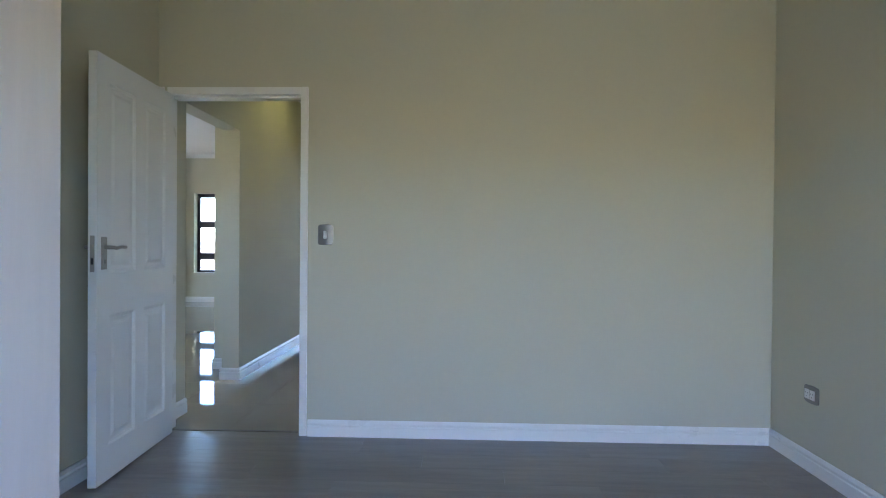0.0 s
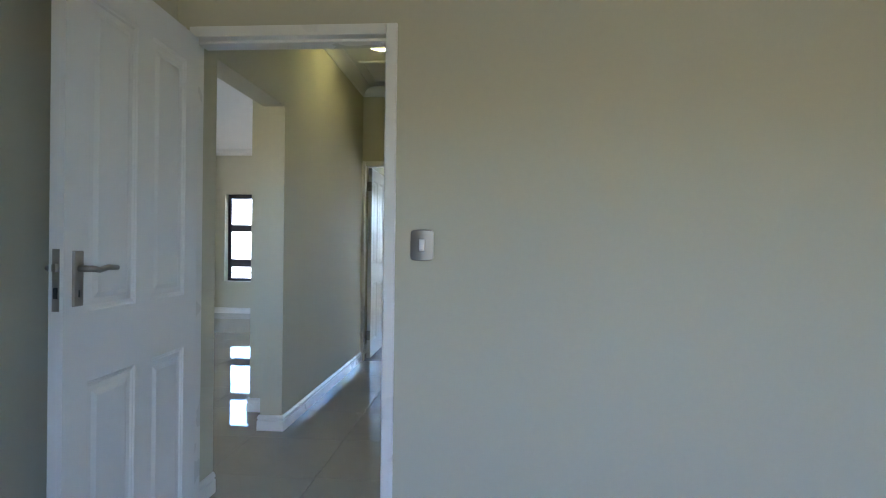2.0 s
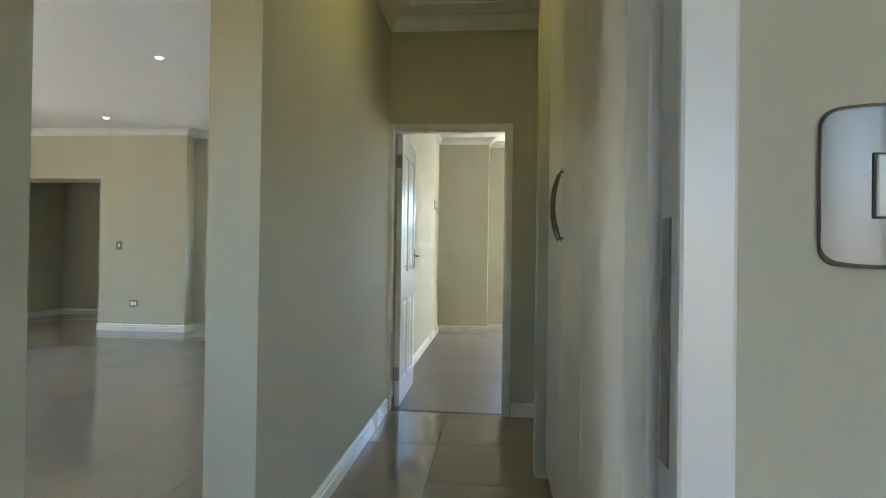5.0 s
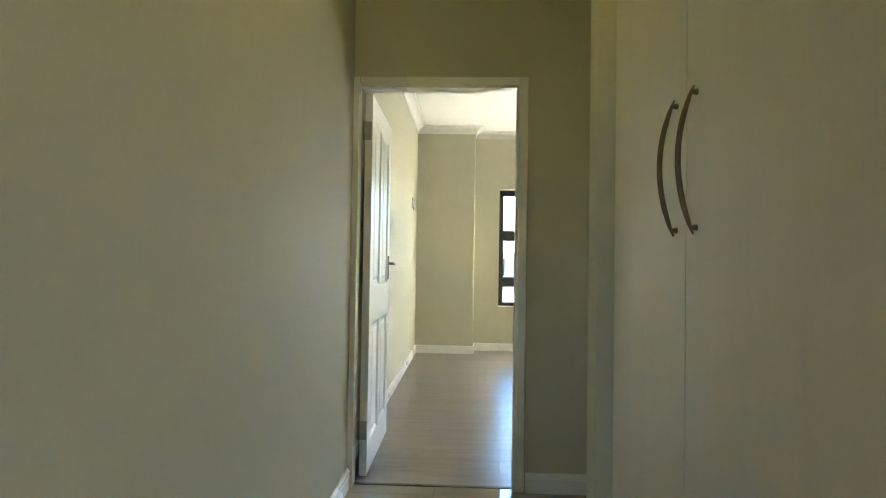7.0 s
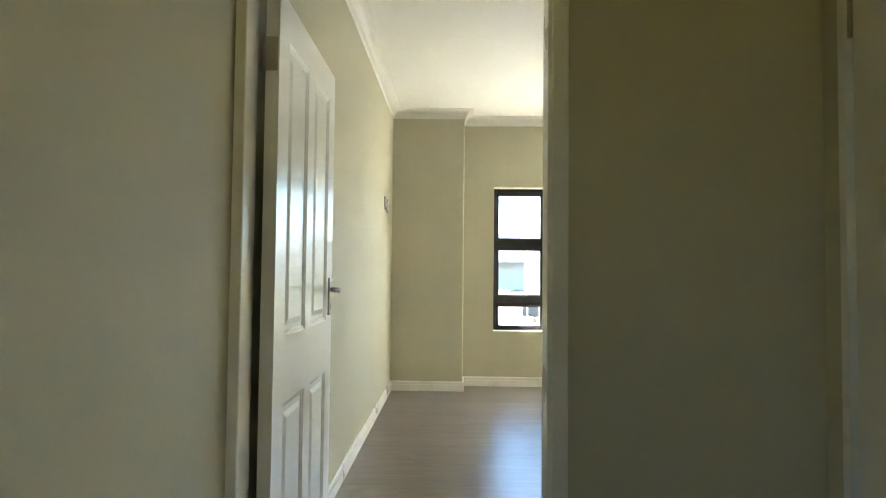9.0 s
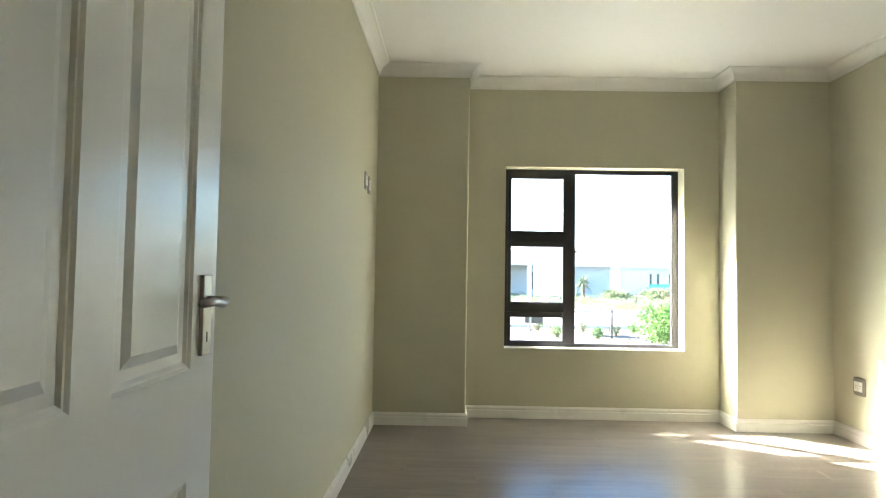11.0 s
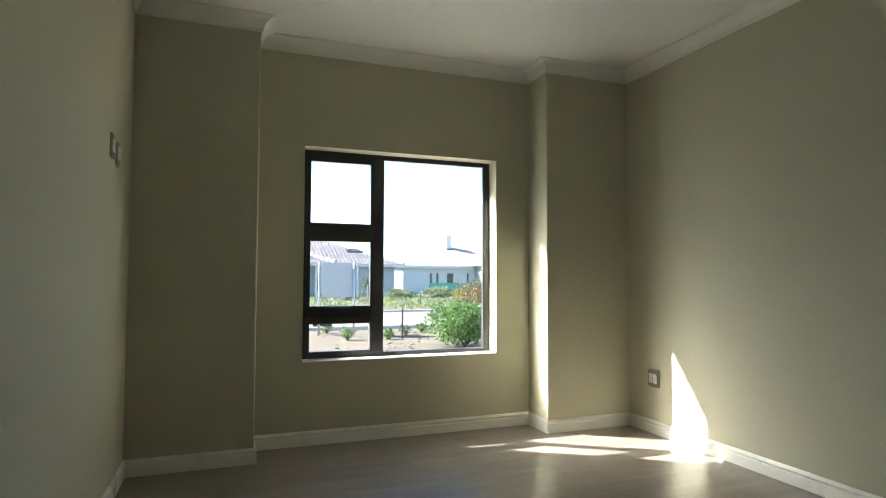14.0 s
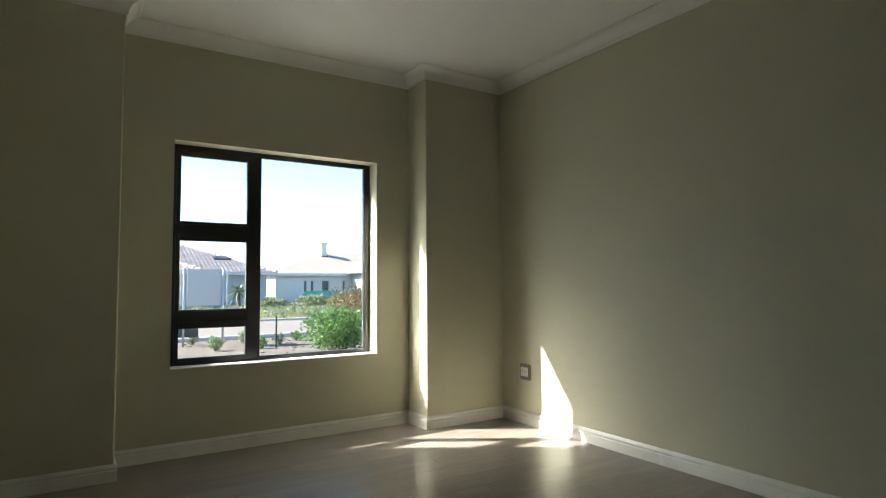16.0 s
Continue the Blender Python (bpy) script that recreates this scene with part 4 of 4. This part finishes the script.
def house(x0, x1, y0, y1, eave, pitch, wall_m, roof_m, openings, label, rows=False, chimney=None):
    h = thing("house", pose((x0 + x1) / 2, (y0 + y1) / 2, GZ), label, "house")
    ox, oy = (x0 + x1) / 2, (y0 + y1) / 2
    holes = [(a, b, c, d) for a, b, c, d in openings]
    wm = wall_mesh("x", y0, 0.25, x0, x1, GZ - 0.1, eave, holes)
    for d in ((x0, x0 + 0.25, y0 + 0.25, y1, GZ - 0.1, eave), (x1 - 0.25, x1, y0 + 0.25, y1, GZ - 0.1, eave), (x0 + 0.25, x1 - 0.25, y1 - 0.25, y1, GZ - 0.1, eave)):
        box(wm, *d)
    back = Matrix.Translation((-ox, -oy, -GZ))
    part("wall", wm, wall_m, h, at=back)
    rm, (a0, a1, b0, b1, z, hh, top) = hip_roof(x0, x1, y0, y1, eave, pitch)
    roof = part("roof", rm, roof_m, h, at=back)
    part("fascia", boxes((a0, a1, b0 - 0.03, b0, eave - 0.16, eave + 0.05)), M_OUTWALL, h, at=back)
    if rows:
        t = math.tan(radians(pitch))
        n = 26
        for k in range(n):
            q = hh * k / n
            rb = tube([(a0 + q, b0 + q, z + q * t + 0.03), (a1 - q, b0 + q, z + q * t + 0.03)], 0.05, 5)
            part("tile_row", rb, roof_m, roof)
        rib = bmesh.new()
        x = a0 + 0.2
        while x < a1:
            run = min(hh, x - a0, a1 - x)
            if run > 0.2:
                v = [rib.verts.new(p) for p in ((x - 0.06, b0, z + 0.02), (x + 0.06, b0, z + 0.02), (x + 0.06, b0 + run, z + run * t + 0.02), (x - 0.06, b0 + run, z + run * t + 0.02), (x, b0, z + 0.045), (x, b0 + run, z + run * t + 0.045))]
                for f in ((0, 4, 5, 3), (4, 1, 2, 5), (0, 1, 4)):
                    rib.faces.new([v[i] for i in f])
            x += 0.26
        part("tile_rolls", rib, roof_m, roof)
        ridge_caps(roof, (a1, b0, z + 0.05), (a1 - hh, b0 + hh, top + 0.05), roof_m)
    for a, b, c, d in openings:
        w = part("window", boxes((a, b, y0 + 0.10, y0 + 0.14, c, d)), M_DARK, h, "dark window pane", at=back)
        part("window_frame", boxes((a, a + 0.07, y0 + 0.06, y0 + 0.10, c, d), (b - 0.07, b, y0 + 0.06, y0 + 0.10, c, d), (a, b, y0 + 0.06, y0 + 0.10, d - 0.07, d)), M_POST, w)
    if chimney:
        cx, cy, c0, c1 = chimney
        part("chimney", boxes((cx - 0.25, cx + 0.25, cy - 0.35, cy + 0.35, c0, c1), (cx - 0.29, cx + 0.29, cy - 0.39, cy + 0.39, c1 - 0.12, c1)), M_OUTWALL, h, "white plastered chimney", at=back)
    return h


grey_house = house(-8.0, 10.2, 44.0, 55.0, 1.98, 21, M_GREYWALL, M_ROOF, [(4.7, 5.5, 0.2, 1.5), (0.5, 2.0, 0.2, 1.5), (-4.0, -2.0, 0.2, 1.5)], "grey single-storey house with a terracotta tiled hip roof", rows=True)
white_house = house(13.2, 34.0, 52.0, 64.0, 2.05, 19, M_OUTWALL, M_ROOF2, [(17.2, 17.9, 0.3, 1.5), (19.1, 19.4, 0.5, 1.5), (15.6, 15.9, 0.5, 1.5), (22.0, 22.3, 0.5, 1.5), (24.4, 24.7, 0.5, 1.5), (16.2, 16.5, 0.5, 1.5)], "white single-storey house with a pale hip roof and chimney", chimney=(19.2, 57.0, 2.5, 5.15))
back = Matrix.Translation((-1.1, -49.5, -GZ))
porch, (a0, a1, b0, b1, z, hh, top) = hip_roof(-6.0, 4.9, 41.4, 46.4, 1.99, 21)
porch = part("porch_roof", porch, M_ROOF, grey_house, "terracotta tiled porch roof", at=back)
ridge_caps(porch, (a1, b0, z + 0.05), (a1 - hh, b0 + hh, top + 0.05), M_ROOF)
for k in range(9):
    q = hh * k / 9
    part("tile_row", tube([(a0 + q, b0 + q, z + q * math.tan(radians(21)) + 0.03), (a1 - q, b0 + q, z + q * math.tan(radians(21)) + 0.03)], 0.05, 5), M_ROOF, porch)
part("porch_fascia", boxes((a0, a1, b0 - 0.03, b0, 1.84, 2.03)), M_OUTWALL, grey_house, at=back)
for x in (4.7, 1.9, -0.9):
    part("porch_post", boxes((x - 0.14, x + 0.14, 41.5, 41.78, GZ - 0.1, 1.9), bevel=0.01), M_GREYWALL, grey_house, at=back)
part("skylight", boxes((-0.55, 0.55, -0.28, 0.28, 0.0, 0.14), bevel=0.02), M_DARK, grey_house, "dark roof skylight", at=back @ pose(7.7, 46.0, 2.95, 21, 0, 0))
back = Matrix.Translation((-23.6, -58.0, -GZ))
wing, (a0, a1, b0, b1, z, hh, top) = hip_roof(19.9, 36.0, 48.6, 60.0, 2.10, 21)
wing = part("wing_roof", wing, M_ROOF2, white_house, "pale tiled hip roof of the projecting wing", at=back)
ridge_caps(wing, (a0, b0, z + 0.05), (a0 + hh, b0 + hh, top + 0.05), M_ROOF2)
part("wing_wall", boxes((19.9, 35.9, 48.7, 59.9, GZ - 0.1, 2.09)), M_OUTWALL, white_house, at=back)
part("wing_fascia", boxes((a0, a1, b0 - 0.03, b0, 1.94, 2.15)), M_OUTWALL, white_house, at=back)
part("wing_soffit", boxes((a0 + 0.01, a0 + 0.49, b0 + 0.01, b1, 2.02, 2.08)), M_DARK, white_house, "dark eave underside", at=back)
part("flashing", boxes((-0.30, 0.30, -0.60, -0.36, 0.0, 0.75), bevel=0.02), M_DARK, white_house, "dark chimney flashing", at=back @ pose(19.2, 57.0, 3.1))
solid("shade_net_fence", boxes((13.2, 30.0, 45.0, 45.03, GZ, 0.68)), M_NET, "green shade net along a building plot", "fence", kind="thing")

# ---- floor boards and tiles ----
def boards(floor, x0, x1, y0, y1, seed):
    r = random.Random(seed)
    w, ln = 0.192, 1.285
    me = mesh_of("plank", boxes((0.0, 1.0, 0.0, w - 0.0007, -0.012, 0.0)), M_LAM)
    y, row = y0, 0
    while y < y1 - 0.01:
        x = x0 - (0, 0.43, 0.86)[row % 3] - 0.1 * r.random()
        while x < x1:
            a, b = max(x, x0), min(x + ln - 0.001, x1)
            if b - a > 0.02:
                o = new("plank", me)
                o.parent = floor
                o.matrix_basis = pose(a, y, 0) @ Matrix.Diagonal((b - a, min(1.0, (y1 - y) / w), 1, 1))
            x += ln
        y += w
        row += 1


def tiles(floor, x0, x1, y0, y1, size, me, ax=0.0, ay=0.0):
    y = ay + math.floor((y0 - ay) / size) * size
    while y < y1:
        x = ax + math.floor((x0 - ax) / size) * size
        while x < x1:
            a, b, c, d = max(x, x0), min(x + size, x1), max(y, y0), min(y + size, y1)
            if b - a > 0.01 and d - c > 0.01:
                o = new("tile", me)
                o.parent = floor
                o.matrix_basis = pose(a, c, 0) @ Matrix.Diagonal(((b - a) / size, (d - c) / size, 1, 1))
            x += size
        y += size


f1 = tagged(new("floor_first_bedroom"), "grey-brown laminate boards in the first bedroom", "floor", kind="structure")
boards(f1, B1_L - 0.002, B1_R + 0.002, B1_BACK, 0.05, 3)
f2 = tagged(new("floor_second_bedroom"), "grey-brown laminate boards in the second bedroom", "floor", kind="structure")
boards(f2, B2_L - 0.002, B2_R + 0.002, F2 + 0.06, WIN_Y, 4)
TS = 0.6
tm = mesh_of("tile", boxes((0.0012, TS - 0.0012, 0.0012, TS - 0.0012, -0.012, 0.0), bevel=0.0008, seg=1), M_TILE)
f3 = tagged(new("floor_passage"), "polished beige floor tiles in the passage", "floor", kind="structure")
tiles(f3, CO_L - 0.145, 0.2, 0.08, F2 + 0.032, TS, tm, -1.05, 0.05)
f4 = tagged(new("floor_living"), "polished beige floor tiles in the living room", "floor", kind="structure")
tiles(f4, LV_L, CO_L - 0.145, -1.0, 7.9, TS, tm, -1.05, 0.05)
tiles(f4, -8.3, -6.1, 7.9, 9.15, TS, tm, -1.05, 0.05)
